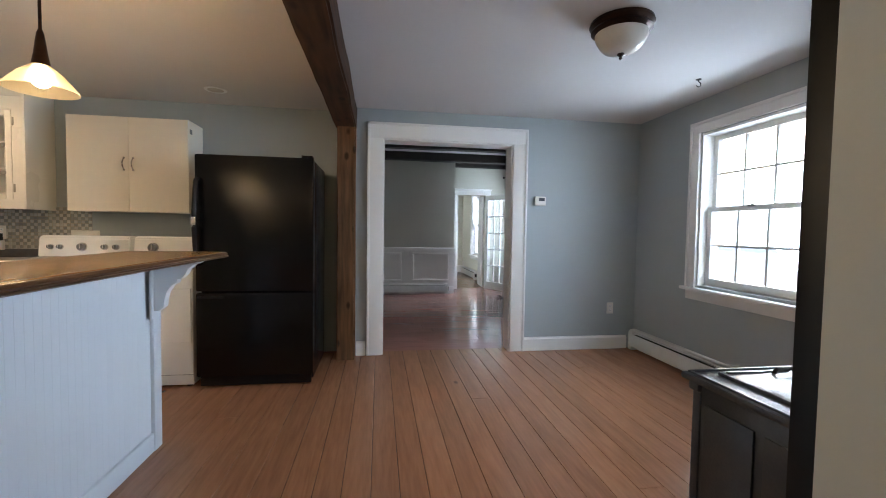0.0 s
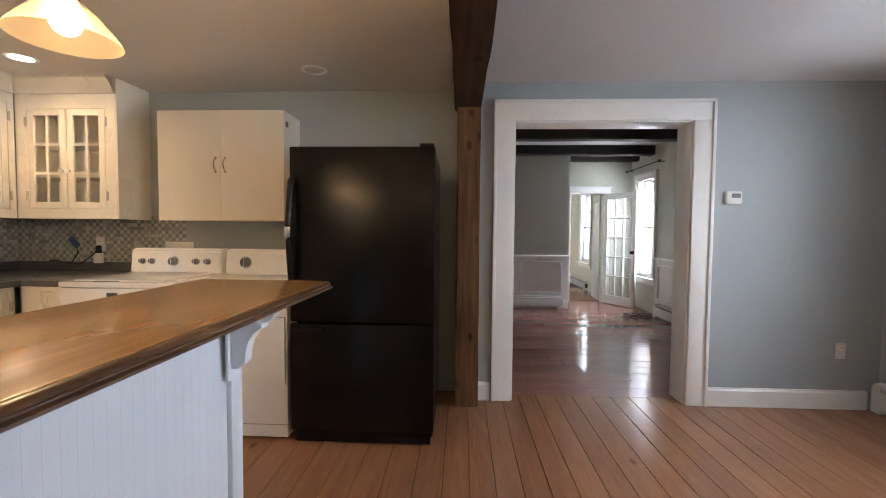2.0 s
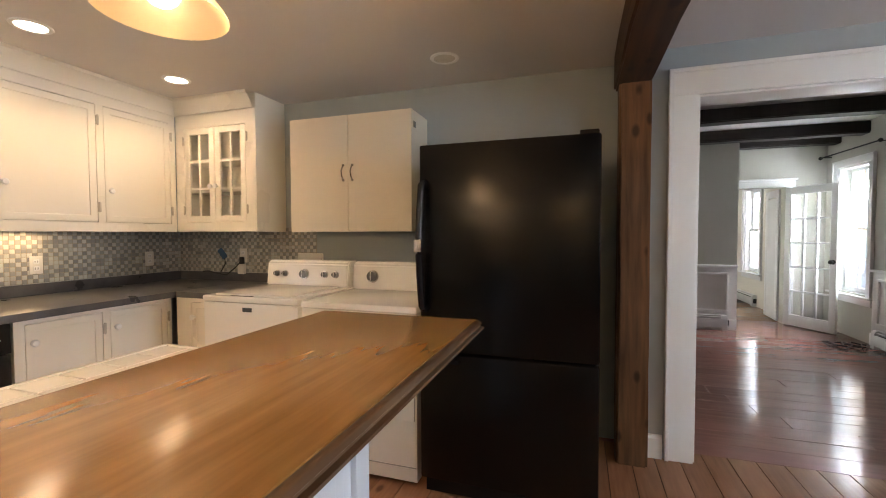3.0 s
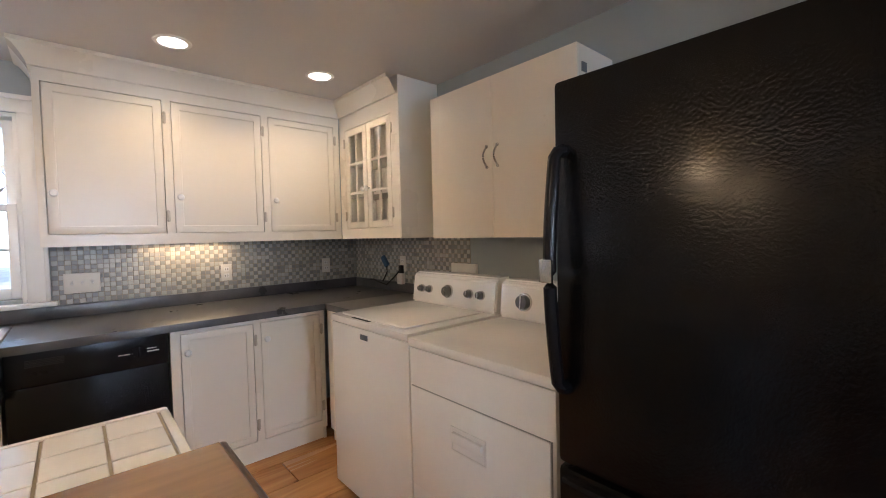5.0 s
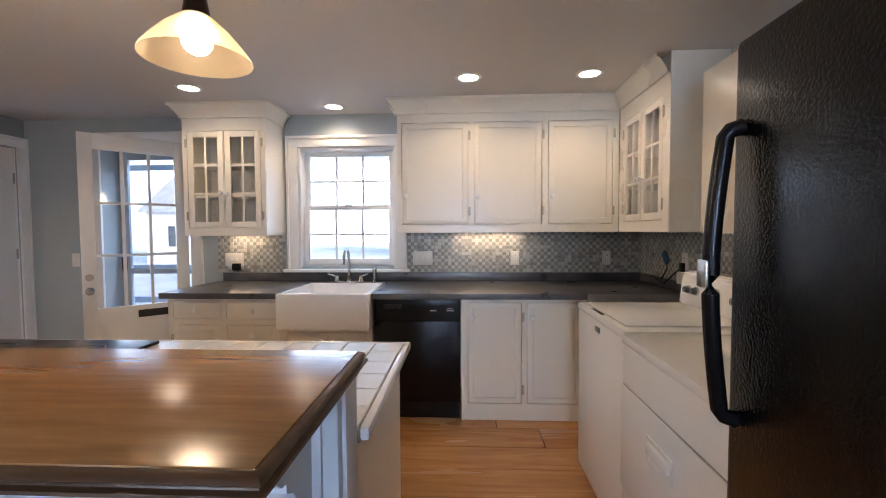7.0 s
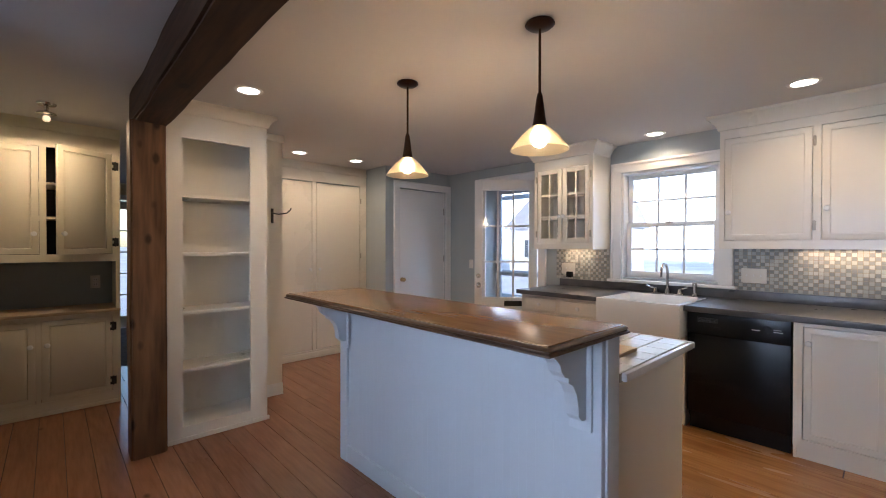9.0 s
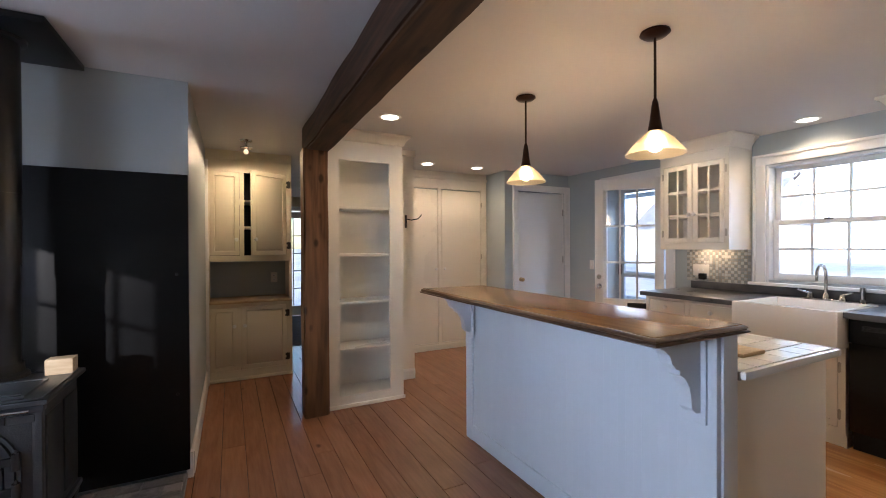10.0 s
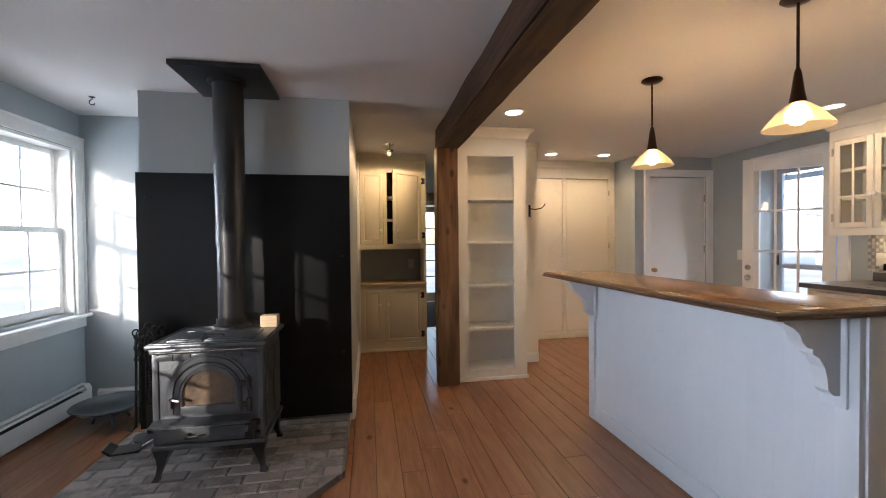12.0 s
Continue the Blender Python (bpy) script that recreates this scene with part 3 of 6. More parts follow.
# ---- baseboard heaters ----
def heater(label, m, length):
    """Hydronic baseboard heater: back plate, sloped hood, front cover and end caps. Local -y is the room."""
    root = thing("baseboard_heater", label, "heater", m)
    part("back_plate", boxes((0, length, -0.006, 0, 0, 0.20)), HEATER, root)
    bm = prism(bmesh.new(), [(-0.006, 0.206), (-0.030, 0.203), (-0.034, 0.198), (-0.030, 0.197), (-0.006, 0.200)], "x", 0.01, length - 0.01)
    part("hood", bm, HEATER, root)
    bm = prism(bmesh.new(), [(-0.070, 0.150), (-0.066, 0.158), (-0.062, 0.150), (-0.064, 0.04), (-0.052, 0.035), (-0.055, 0.03), (-0.072, 0.036)], "x", 0.01, length - 0.01)
    part("front_cover", bm, HEATER, root)
    part("louvre", prism(bmesh.new(), [(-0.046, 0.187), (-0.058, 0.178), (-0.057, 0.176), (-0.045, 0.185)], "x", 0.02, length - 0.02), HEATER, root)
    bm = bmesh.new()
    cyl(bm, (0.05, -0.034, 0.10), (length - 0.05, -0.034, 0.10), 0.012)
    for k in range(int(length / 0.02)):
        box(bm, 0.05 + k * 0.02, 0.051 + k * 0.02, -0.056, -0.01, 0.06, 0.14)
    # near-black sheet below the hood, paints the shade seen in the slot
    part("damper", boxes((0.02, length - 0.02, -0.061, -0.008, 0.142, 0.150)), DARK, root, "near-black liner painted as slot shade")
    part("fin_tube", bm, DARK, root, "dark finned pipe")
    for x in (0, length - 0.06):
        bm = prism(bmesh.new(), [(0, 0), (-0.07, 0), (-0.07, 0.17), (-0.052, 0.2), (0, 0.204)], "x", x, x + 0.06)
        part("end_cap", bm, HEATER, root)
    return root


heater("long white baseboard heater under the windows", pose(E_ - 0.001, 4.26, 0, 0, 0, -90), 4.15)
heater("white baseboard heater below the wainscot", pose(-0.9, 8.085, 0), 2.15)
heater("white baseboard heater along the parlour wall", pose(2.565, 7.55, 0, 0, 0, -90), 2.6)
heater("white baseboard heater in the far room", pose(0.6, 12.17, 0), 1.0)
heater("white baseboard heater in the far room", pose(2.349, 11.9, 0, 0, 0, -90), 1.6)

# ---- parlour wainscot ----
def wainscot(label, m, length, panels):
    root = thing("wainscot", label, "wainscot", m, kind="structure")
    part("backing", boxes((0, length, -0.012, 0, 0, 0.84)), TRIM, root)
    part("cap_rail", boxes((0, length, -0.045, 0, 0.84, 0.87), r=0.006), TRIM, root)
    part("base", boxes((0, length, -0.03, -0.012, 0, 0.14), r=0.004), TRIM, root)
    pw = length / panels
    for k in range(panels):
        a, b = k * pw + 0.10, (k + 1) * pw - 0.10
        bm = boxes((a, b, -0.03, -0.012, 0.74, 0.77), (a, b, -0.03, -0.012, 0.24, 0.27), (a, a + 0.03, -0.03, -0.012, 0.27, 0.74), (b - 0.03, b, -0.03, -0.012, 0.27, 0.74), r=0.006)
        part("panel_moulding", bm, TRIM, root)
    return root


wainscot("white painted panelled wainscot", pose(-1.3, 8.119, 0), 2.676, 3)
wainscot("white painted panelled wainscot below the window wall", pose(2.599, 7.72, 0, 0, 0, -90), 3.1, 3)

# ---- cabinet parts ----
def shaker(x0, x1, z0, z1, y=0.0, t=0.02, fr=0.055):
    """A flat-panel door or drawer front with a proud frame; front at y."""
    bm = boxes((x0, x1, y, y + t, z0, z1), r=0.0015)
    bm.faces.ensure_lookup_table()
    f = min((f for f in bm.faces if f.calc_area() > 0.3 * (x1 - x0) * (z1 - z0)), key=lambda f: f.calc_center_median().y)
    bmesh.ops.inset_region(bm, faces=[f], thickness=fr)
    bmesh.ops.inset_region(bm, faces=[f], thickness=0.003)
    for v in f.verts:
        v.co.y += 0.0055
    return bm


def knob(x, z, y, parent, material=None, r=0.019):
    prof = [(0.001, 0.034), (r * 0.7, 0.033), (r, 0.026), (r * 0.9, 0.018), (r * 0.45, 0.012), (r * 0.4, 0.0)]
    bm = lathe(bmesh.new(), prof, seg=16)
    bmesh.ops.transform(bm, matrix=Matrix.Translation((x, y, z)) @ pose(0, 0, 0, 90), verts=bm.verts)
    return part("knob", bm, material or TRIM, parent, "round painted wooden knob" if material is None else "")


def hinges(x, zs, y, parent, material=None):
    for z in zs:
        bm = boxes((x - 0.009, x + 0.009, y - 0.003, y + 0.001, z - 0.03, z + 0.03))
        cyl(bm, (x, y - 0.004, z - 0.034), (x, y - 0.004, z + 0.034), 0.0045, seg=8)
        part("hinge", bm, material or HINGE, parent)


def face_frame(bm, w, z0, z1, cells, t=0.02):
    """Fills the front between the openings given as (x0, x1, z0, z1): stiles between columns, rails between rows."""
    xs = sorted({0.0, w} | {c[0] for c in cells} | {c[1] for c in cells})
    for a, b in zip(xs, xs[1:]):
        mid = (a + b) / 2
        z = z0
        for c in sorted((c for c in cells if c[0] < mid < c[1]), key=lambda c: c[2]):
            if c[2] - z > 1e-4:
                box(bm, a, b, 0, t, z, c[2])
            z = c[3]
        if z1 - z > 1e-4:
            box(bm, a, b, 0, t, z, z1)


def crown(bm, x0, x1, z, h=0.11, out=0.075, left=None, right=None):
    """A coved crown moulding along the front, turning the corner to the wall where an end is open."""
    prof = [(0.0, 0.0), (-0.012, 0.004), (-0.016, 0.02), (-0.03, 0.045), (-out * 0.75, h - 0.03), (-out, h - 0.02), (-out, h), (0.0, h)]
    rows = []
    for o, dz in prof:
        line = []
        if left is not None:
            line.append((x0 + o, left, z + dz))
        line.append((x0 + (o if left is not None else 0), o, z + dz))
        line.append((x1 - (o if right is not None else 0), o, z + dz))
        if right is not None:
            line.append((x1 - o, right, z + dz))
        rows.append([bm.verts.new(p) for p in line])
    for a, b in zip(rows, rows[1:]):
        for k in range(len(a) - 1):
            bm.faces.new((a[k], a[k + 1], b[k + 1], b[k]))


def glass_door(x0, x1, z0, z1, parent, cols=2, rows=3, fr=0.045, knob_x=None, knob_z=None, hinge_x=None):
    bm = boxes((x0, x0 + fr, 0, 0.02, z0, z1), (x1 - fr, x1, 0, 0.02, z0, z1), (x0 + fr, x1 - fr, 0, 0.02, z1 - fr, z1), (x0 + fr, x1 - fr, 0, 0.02, z0, z0 + fr), r=0.002)
    d = part("door", bm, CAB, parent)
    gx0, gx1, gz0, gz1 = x0 + fr, x1 - fr, z0 + fr, z1 - fr
    for i in range(1, cols):
        x = gx0 + (gx1 - gx0) * i / cols
        part("muntin", boxes((x - 0.009, x + 0.009, 0.002, 0.018, gz0, gz1), r=0.003), CAB, d)
    for j in range(1, rows):
        z = gz0 + (gz1 - gz0) * j / rows
        part("muntin", boxes((gx0, gx1, 0.003, 0.017, z - 0.009, z + 0.009), r=0.003), CAB, d)
    for i in range(cols):
        for j in range(rows):
            pane = part("pane", boxes((gx0 + (gx1 - gx0) * i / cols + 0.007, gx0 + (gx1 - gx0) * (i + 1) / cols - 0.007, 0.009, 0.012, gz0 + (gz1 - gz0) * j / rows + 0.007, gz0 + (gz1 - gz0) * (j + 1) / rows - 0.007)), GLASS, d, smooth=False)
            pane.visible_shadow = False
    knob(knob_x, knob_z, 0, d)
    hinges(hinge_x, (z0 + 0.09, z1 - 0.09), 0, d)
    return d


def wall_cabinet(label, m, w, z0, z1, depth, cells, glazed=False, crown_left=None, crown_right=None, group="painted wall cabinets"):
    """Upper cabinet. cells: (x0, x1, z0, z1, knob side)."""
    root = thing("wall_cabinet", label, "cabinet", m, group)
    bm = bmesh.new()
    face_frame(bm, w, z0, z1, [c[:4] for c in cells])
    part("face_frame", bm, CAB, root, smooth=False)
    t = 0.018
    bm = boxes((0, t, 0.02, depth, z0, z1), (w - t, w, 0.02, depth, z0, z1), (t, w - t, 0.02, depth, z0 + 0.03, z0 + 0.03 + t), (t, w - t, depth - t, depth, z0 + 0.03 + t, z1), (t, w - t, 0.02, depth - t, z1 - t, z1))
    part("body", bm, CAB, root, smooth=False)
    if glazed:
        for k in (1, 2):
            z = cells[0][2] + (cells[0][3] - cells[0][2]) * k / 3
            part("shelf", boxes((t, w - t, 0.05, depth - t, z - 0.008, z + 0.008)), CAB, root)
    for x0, x1, a, b, side in cells:
        kx, hx = (x0 + 0.03, x1 + 0.009) if side == "l" else (x1 - 0.03, x0 - 0.009)
        g = 0.0035
        if glazed:
            glass_door(x0 + g, x1 - g, a + g, b - g, root, knob_x=kx - 0.008 * (1 if side == "l" else -1), knob_z=a + 0.27, hinge_x=hx)
        else:
            d = part("door", shaker(x0 + g, x1 - g, a + g, b - g, 0.001), CAB, root)
            knob(kx, a + 0.21, 0.001, d)
            hinges(hx, (a + 0.10, b - 0.10), 0.0, d)
    bm = bmesh.new()
    crown(bm, 0, w, C - 0.112, left=crown_left, right=crown_right)
    part("crown", bm, CAB, root)
    return root


UF = -3.597          # front of the upper cabinets
wall_cabinet("tall white painted wall cabinet with three panel doors", pose(UF, 2.477, 0, 0, 0, 90), 1.643, 1.315, C - 0.002, -W + UF, [(0.03, 0.535, 1.375, 2.14, "l"), (0.577, 1.083, 1.375, 2.14, "l"), (1.128, 1.600, 1.375, 2.14, "l")], crown_left=0.32)
corner = wall_cabinet("white corner wall cabinet with paned glass doors", pose(UF + 0.004, 4.124, 0), 0.745, 1.315, C - 0.002, NK - 4.124, [(0.085, 0.375, 1.385, 2.10, "r"), (0.38, 0.67, 1.385, 2.10, "l")], True, crown_right=None)
wall_cabinet("white wall cabinet with paned glass doors by the porch door", pose(UF, 0.80, 0, 0, 0, 90), 0.655, 1.30, C - 0.002, -W + UF, [(0.035, 0.325, 1.36, 2.11, "r"), (0.33, 0.62, 1.36, 2.11, "l")], True, crown_left=0.32, crown_right=0.32)
part("end_panel", boxes((0.745, 0.763, -0.002, NK - 4.124, 1.313, C - 0.001), r=0.002), CAB, corner)

# cream laminate cabinet over the dryer
root = thing("wall_cabinet", "cream flat-fronted cabinet with bow handles above the dryer", "cabinet", pose(-2.552, 4.143, 0))
part("body", boxes((0, 0.919, 0.019, NK - 4.143, 1.31, 2.09), r=0.001), CREAM, root)
for x0, x1, kx in ((0.0, 0.4585, 0.425), (0.4605, 0.919, 0.494)):
    d = part("door", boxes((x0, x1, 0, 0.0185, 1.31, 2.09), r=0.0015), CREAM, root)
    bm = tube(bmesh.new(), [(kx, -0.028 * math.sin(math.pi * k / 10) - 0.002, 1.655 + 0.10 * k / 10) for k in range(11)], 0.0048)
    cyl(bm, (kx, 0.001, 1.655), (kx, -0.006, 1.655), 0.008)
    cyl(bm, (kx, 0.001, 1.755), (kx, -0.006, 1.755), 0.008)
    part("handle", bm, CHROME, d, "bowed nickel handle")
part("hinge", boxes((0.919, 0.924, 0.03, 0.07, 1.98, 2.02), r=0.002), CHROME, root)

# ---- base cabinets ----
BF, TOP = -3.295, 0.905
def base_cabinet(label, m, w, cells, depth=0.63, group="painted base cabinets"):
    """cells: (x0, x1, z0, z1, kind), kind l or r: a door with its knob there; d: a drawer."""
    root = thing("base_cabinet", label, "cabinet", m, group)
    bm = bmesh.new()
    face_frame(bm, w, 0.085, TOP - 0.042, [c[:4] for c in cells])
    part("face_frame", bm, CAB, root, smooth=False)
    part("body", boxes((0, 0.016, 0.02, depth, 0.0, TOP - 0.042), (w - 0.016, w, 0.02, depth, 0.0, TOP - 0.042), (0.016, w - 0.016, 0.02, depth, 0.09, 0.106), (0.016, w - 0.016, depth - 0.016, depth, 0.106, TOP - 0.042)), CAB, root, smooth=False)
    part("toe_kick", boxes((0.016, w - 0.016, 0.03, 0.045, 0.0, 0.09)), CAB, root)
    for x0, x1, a, b, kind in cells:
        if kind == "d":
            d = part("drawer", boxes((x0 + 0.003, x1 - 0.003, 0.0, 0.02, a + 0.003, b - 0.003), r=0.004), CAB, root)
            knob((x0 + x1) / 2, (a + b) / 2, 0.0, d)
        else:
            d = part("door", shaker(x0 + 0.0035, x1 - 0.0035, a + 0.0035, b - 0.0035, 0.001, fr=0.05), CAB, root)
            knob(x0 + 0.03 if kind == "l" else x1 - 0.03, b - 0.10, 0.001, d)
            hinges(x1 + 0.009 if kind == "l" else x0 - 0.009, (a + 0.1, b - 0.1), 0.0, d)
    return root


base_cabinet("white base cabinet with a drawer over a door", pose(BF, 0.865, 0, 0, 0, 90), 0.405, [(0.035, 0.385, 0.71, 0.835, "d"), (0.035, 0.385, 0.13, 0.67, "r")])
base_cabinet("white base cabinet with a stack of drawers", pose(BF, 1.271, 0, 0, 0, 90), 0.425, [(0.02, 0.40, 0.71, 0.835, "d"), (0.02, 0.40, 0.53, 0.67, "d"), (0.02, 0.40, 0.34, 0.49, "d"), (0.02, 0.40, 0.13, 0.30, "d")])
root = thing("base_cabinet", "white sink base cabinet with two small doors", "cabinet", pose(BF, 1.697, 0, 0, 0, 90), "painted base cabinets")
bm = bmesh.new()
face_frame(bm, 0.640, 0.085, 0.655, [(0.03, 0.315, 0.13, 0.62), (0.325, 0.60, 0.13, 0.62)])
part("face_frame", bm, CAB, root, smooth=False)
part("body", boxes((0, 0.016, 0.02, 0.63, 0, 0.655), (0.624, 0.64, 0.02, 0.63, 0, 0.655), (0.016, 0.624, 0.03, 0.045, 0, 0.09)), CAB, root, smooth=False)
part("side_stile", boxes((0.610, 0.64, 0.0, 0.02, 0.655, TOP - 0.042)), CAB, root, smooth=False)
for x0, x1, kx in ((0.03, 0.315, 0.285), (0.325, 0.60, 0.355)):
    d = part("door", shaker(x0 + 0.003, x1 - 0.003, 0.133, 0.617, 0.001, fr=0.05), CAB, root)
    knob(kx, 0.56, 0.001, d)
    hinges(x0 - 0.009 if kx > x0 + 0.1 else x1 + 0.009, (0.22, 0.53), 0.0, d)
base_cabinet("white base cabinet with two panel doors", pose(BF, 2.957, 0, 0, 0, 90), 0.855, [(0.045, 0.415, 0.13, 0.835, "l"), (0.455, 0.825, 0.13, 0.835, "l")])
base_cabinet("white corner base cabinet with a narrow door beside the washer", pose(-3.25, 3.815, 0), 0.43, [(0.13, 0.40, 0.13, 0.835, "l")], depth=0.6)

# worktop with the sink let in, and its low upstand
root = thing("worktop", "charcoal stone worktop with a low upstand", "worktop", pose(0, 0, 0))
for spec in ((W, -3.232, 0.843, 1.700), (W, -3.80, 1.700, 2.345), (W, -3.232, 2.345, 4.44), (-3.232, -2.806, 3.795, 4.44)):
    part("slab", boxes((*spec, TOP - 0.04, TOP), r=0.003), COUNTER, root)
part("upstand", boxes((W, W + 0.02, 0.90, NK, TOP, TOP + 0.075), r=0.003), COUNTER, root)
part("upstand", boxes((W + 0.02, -2.806, NK - 0.02, NK, TOP, TOP + 0.075), r=0.003), COUNTER, root)

# farmhouse sink
root = thing("sink", "white porcelain apron-front farmhouse sink", "sink", pose(0, 0, 0))
x0, x1, y0, y1, z0, z1 = -3.802, -3.17, 1.704, 2.341, 0.662, TOP + 0.006
bm = boxes((x0, x1, y0, y1, z0, z1), r=0.012)
f = max(bm.faces, key=lambda f: (round(f.calc_center_median().z, 3), f.calc_area()))
bmesh.ops.inset_region(bm, faces=[f], thickness=0.022)
bmesh.ops.inset_region(bm, faces=[f], thickness=0.010)
for v in f.verts:
    v.co.z = z0 + 0.04
part("basin", bm, PORCELAIN, root)
part("drain", cyl(bmesh.new(), (-3.5, 2.02, z0 + 0.04), (-3.5, 2.02, z0 + 0.043), 0.045), CHROME, root)

# bridge faucet with side spray
root = thing("faucet", "brushed nickel gooseneck faucet with lever handles", "faucet", pose(-3.865, 2.02, TOP))
part("deck_plate", boxes((-0.03, 0.03, -0.13, 0.13, 0, 0.014), r=0.006), CHROME, root)
pts = [(0, 0, 0.01), (0, 0, 0.17)] + [(0.075 - 0.075 * math.cos(a), 0, 0.19 + 0.085 * math.sin(a)) for a in [math.pi * k / 12 for k in range(13)]] + [(0.15, 0, 0.16)]
part("spout", tube(bmesh.new(), pts, 0.0115, 14), CHROME, root)
part("spout_base", lathe(bmesh.new(), [(0.026, 0.012), (0.024, 0.03), (0.014, 0.05), (0.0115, 0.06)]), CHROME, root)
for s in (-1, 1):
    part("handle_base", lathe(bmesh.new(), [(0.025, 0.012), (0.02, 0.035), (0.017, 0.05), (0.001, 0.056)], (0, s * 0.10, 0)), CHROME, root)
    part("lever", tube(bmesh.new(), [(0, s * 0.10, 0.048), (0.02, s * 0.13, 0.058), (0.035, s * 0.17, 0.075)], 0.008), CHROME, root)
root = thing("side_spray", "brushed nickel side spray beside the faucet", "sprayer", pose(-3.865, 2.235, TOP))
part("base", lathe(bmesh.new(), [(0.024, 0), (0.02, 0.02), (0.013, 0.03)]), CHROME, root)
part("spray_head", lathe(bmesh.new(), [(0.013, 0.03), (0.015, 0.07), (0.019, 0.10), (0.017, 0.118), (0.001, 0.12)]), CHROME, root)

# dishwasher
root = thing("dishwasher", "black built-in dishwasher with a dial and vent", "dishwasher", pose(BF - 0.005, 2.347, 0, 0, 0, 90))
part("body", boxes((0.01, 0.595, 0.03, 0.58, 0.09, 0.86)), BLACK_S, root)
part("door", boxes((0.004, 0.601, 0.0, 0.03, 0.13, 0.70), r=0.004), BLACK, root)
p = part("control_panel", boxes((0.004, 0.601, -0.008, 0.03, 0.705, 0.858), r=0.006), BLACK_S, root)
bm = cyl(bmesh.new(), (0.475, -0.008, 0.785), (0.475, -0.034, 0.785), 0.030, 0.026)
box(bm, 0.470, 0.480, -0.042, -0.030, 0.76, 0.81, 0.002)
part("dial", bm, BLACK_S, p)
for k in range(4):
    part("button", boxes((0.08 + k * 0.035, 0.108 + k * 0.035, -0.014, -0.006, 0.752, 0.768), r=0.002), BLACK_S, p)
part("vent", boxes(*[(0.07, 0.20, -0.011, -0.006, 0.790 + k * 0.007, 0.794 + k * 0.007) for k in range(5)]), IRON_D, p)
part("label_bar", boxes((0.395, 0.44, -0.0095, -0.007, 0.775, 0.780), (0.51, 0.56, -0.0095, -0.007, 0.775, 0.780), (0.51, 0.55, -0.0095, -0.007, 0.79, 0.794)), PLASTIC, p, "pale printed bars")
part("kick_plate", boxes((0.01, 0.595, 0.05, 0.06, 0.0, 0.125)), BLACK_S, root)

# ---- laundry ----
def laundry(label, m, dial_xs, washer):
    """Top-loading washer or matching dryer, 0.69 wide; local -y is the front."""
    root = thing("washing_machine" if washer else "dryer", label, "washing machine" if washer else "dryer", m)
    top = 0.925
    part("cabinet", boxes((0.004, 0.686, 0.004, 0.68, 0.02, 0.885), r=0.006), ENAMEL, root)
    part("top", boxes((0, 0.69, -0.004, 0.66, 0.888, top), r=0.012), ENAMEL, root)
    bm = prism(bmesh.new(), [(0.545, top), (0.565, 1.085), (0.585, 1.105), (0.68, 1.105), (0.68, top)], "x", 0.004, 0.686)
    bmesh.ops.bevel(bm, geom=list(bm.edges), offset=0.010, segments=2, affect="EDGES")
    c = part("console", bm, ENAMEL, root)
    q = pose(0, 0.556, 1.01) @ pose(0, 0, 0, 90 - 7)
    for x, r in dial_xs:
        bm = bmesh.new()
        cyl(bm, (0, 0, 0), (0, 0, 0.012), r * 1.25, r * 1.2, 24)
        cyl(bm, (0, 0, 0.010), (0, 0, 0.020), r * 0.92, r * 0.8, 24)
        box(bm, -0.004, 0.004, -r * 0.85, r * 0.85, 0.03, 0.036, 0.001)
        bmesh.ops.transform(bm, matrix=pose(x, 0, 0) @ q, verts=bm.verts)
        dial = part("dial", bm, CHROME, c, "silver control dial")
        bm = cyl(bmesh.new(), (0, 0, 0.011), (0, 0, 0.0315), r * 1.0, r * 0.88, 24)
        bmesh.ops.transform(bm, matrix=pose(x, 0, 0) @ q, verts=bm.verts)
        part("grip", bm, KNOB_D, dial, "dark grey knurled grip")
    for x in (0.10, 0.17, 0.52):
        bm = boxes((-0.02, 0.02, -0.001, 0.001, -0.0012, 0.0012))
        bmesh.ops.transform(bm, matrix=pose(x, -0.004, -0.045) @ q, verts=bm.verts)
        part("label_bar", bm, IRON, c, "grey printed bar")
    if washer:
        part("lid", boxes((0.07, 0.62, 0.03, 0.53, top - 0.002, top + 0.010), r=0.008), ENAMEL, root)
        part("lid_slot", boxes((0.20, 0.36, 0.012, 0.03, top - 0.001, top + 0.0015), r=0.001), DARK, root)
        part("badge", boxes((0.30, 0.365, 0.0, 0.0055, 0.835, 0.86), r=0.001), IRON, root, "small dark badge")
    else:
        part("door_seam", boxes((0.0165, 0.6735, -0.0005, 0.005, 0.3385, 0.7365), r=0.002), SEAM, root)
        d = part("door", boxes((0.018, 0.672, -0.007, 0.000, 0.34, 0.735), r=0.0033), ENAMEL, root)
        part("handle", boxes((0.255, 0.425, -0.013, -0.0065, 0.640, 0.652), (0.255, 0.425, -0.011, -0.0065, 0.560, 0.568), (0.255, 0.263, -0.011, -0.0065, 0.568, 0.640), (0.417, 0.425, -0.011, -0.0065, 0.568, 0.640), (0.268, 0.412, -0.022, -0.0065, 0.600, 0.634), r=0.003), ENAMEL, d, "moulded finger-pull")
        part("kick_seam", boxes((0.005, 0.685, 0.0, 0.006, 0.095, 0.098)), SEAM, root)
    for x in (0.05, 0.64):
        for y in (0.05, 0.62):
            part("foot", cyl(bmesh.new(), (x, y, 0.0), (x, y, 0.025), 0.018), BLACK_S, root)
    return root


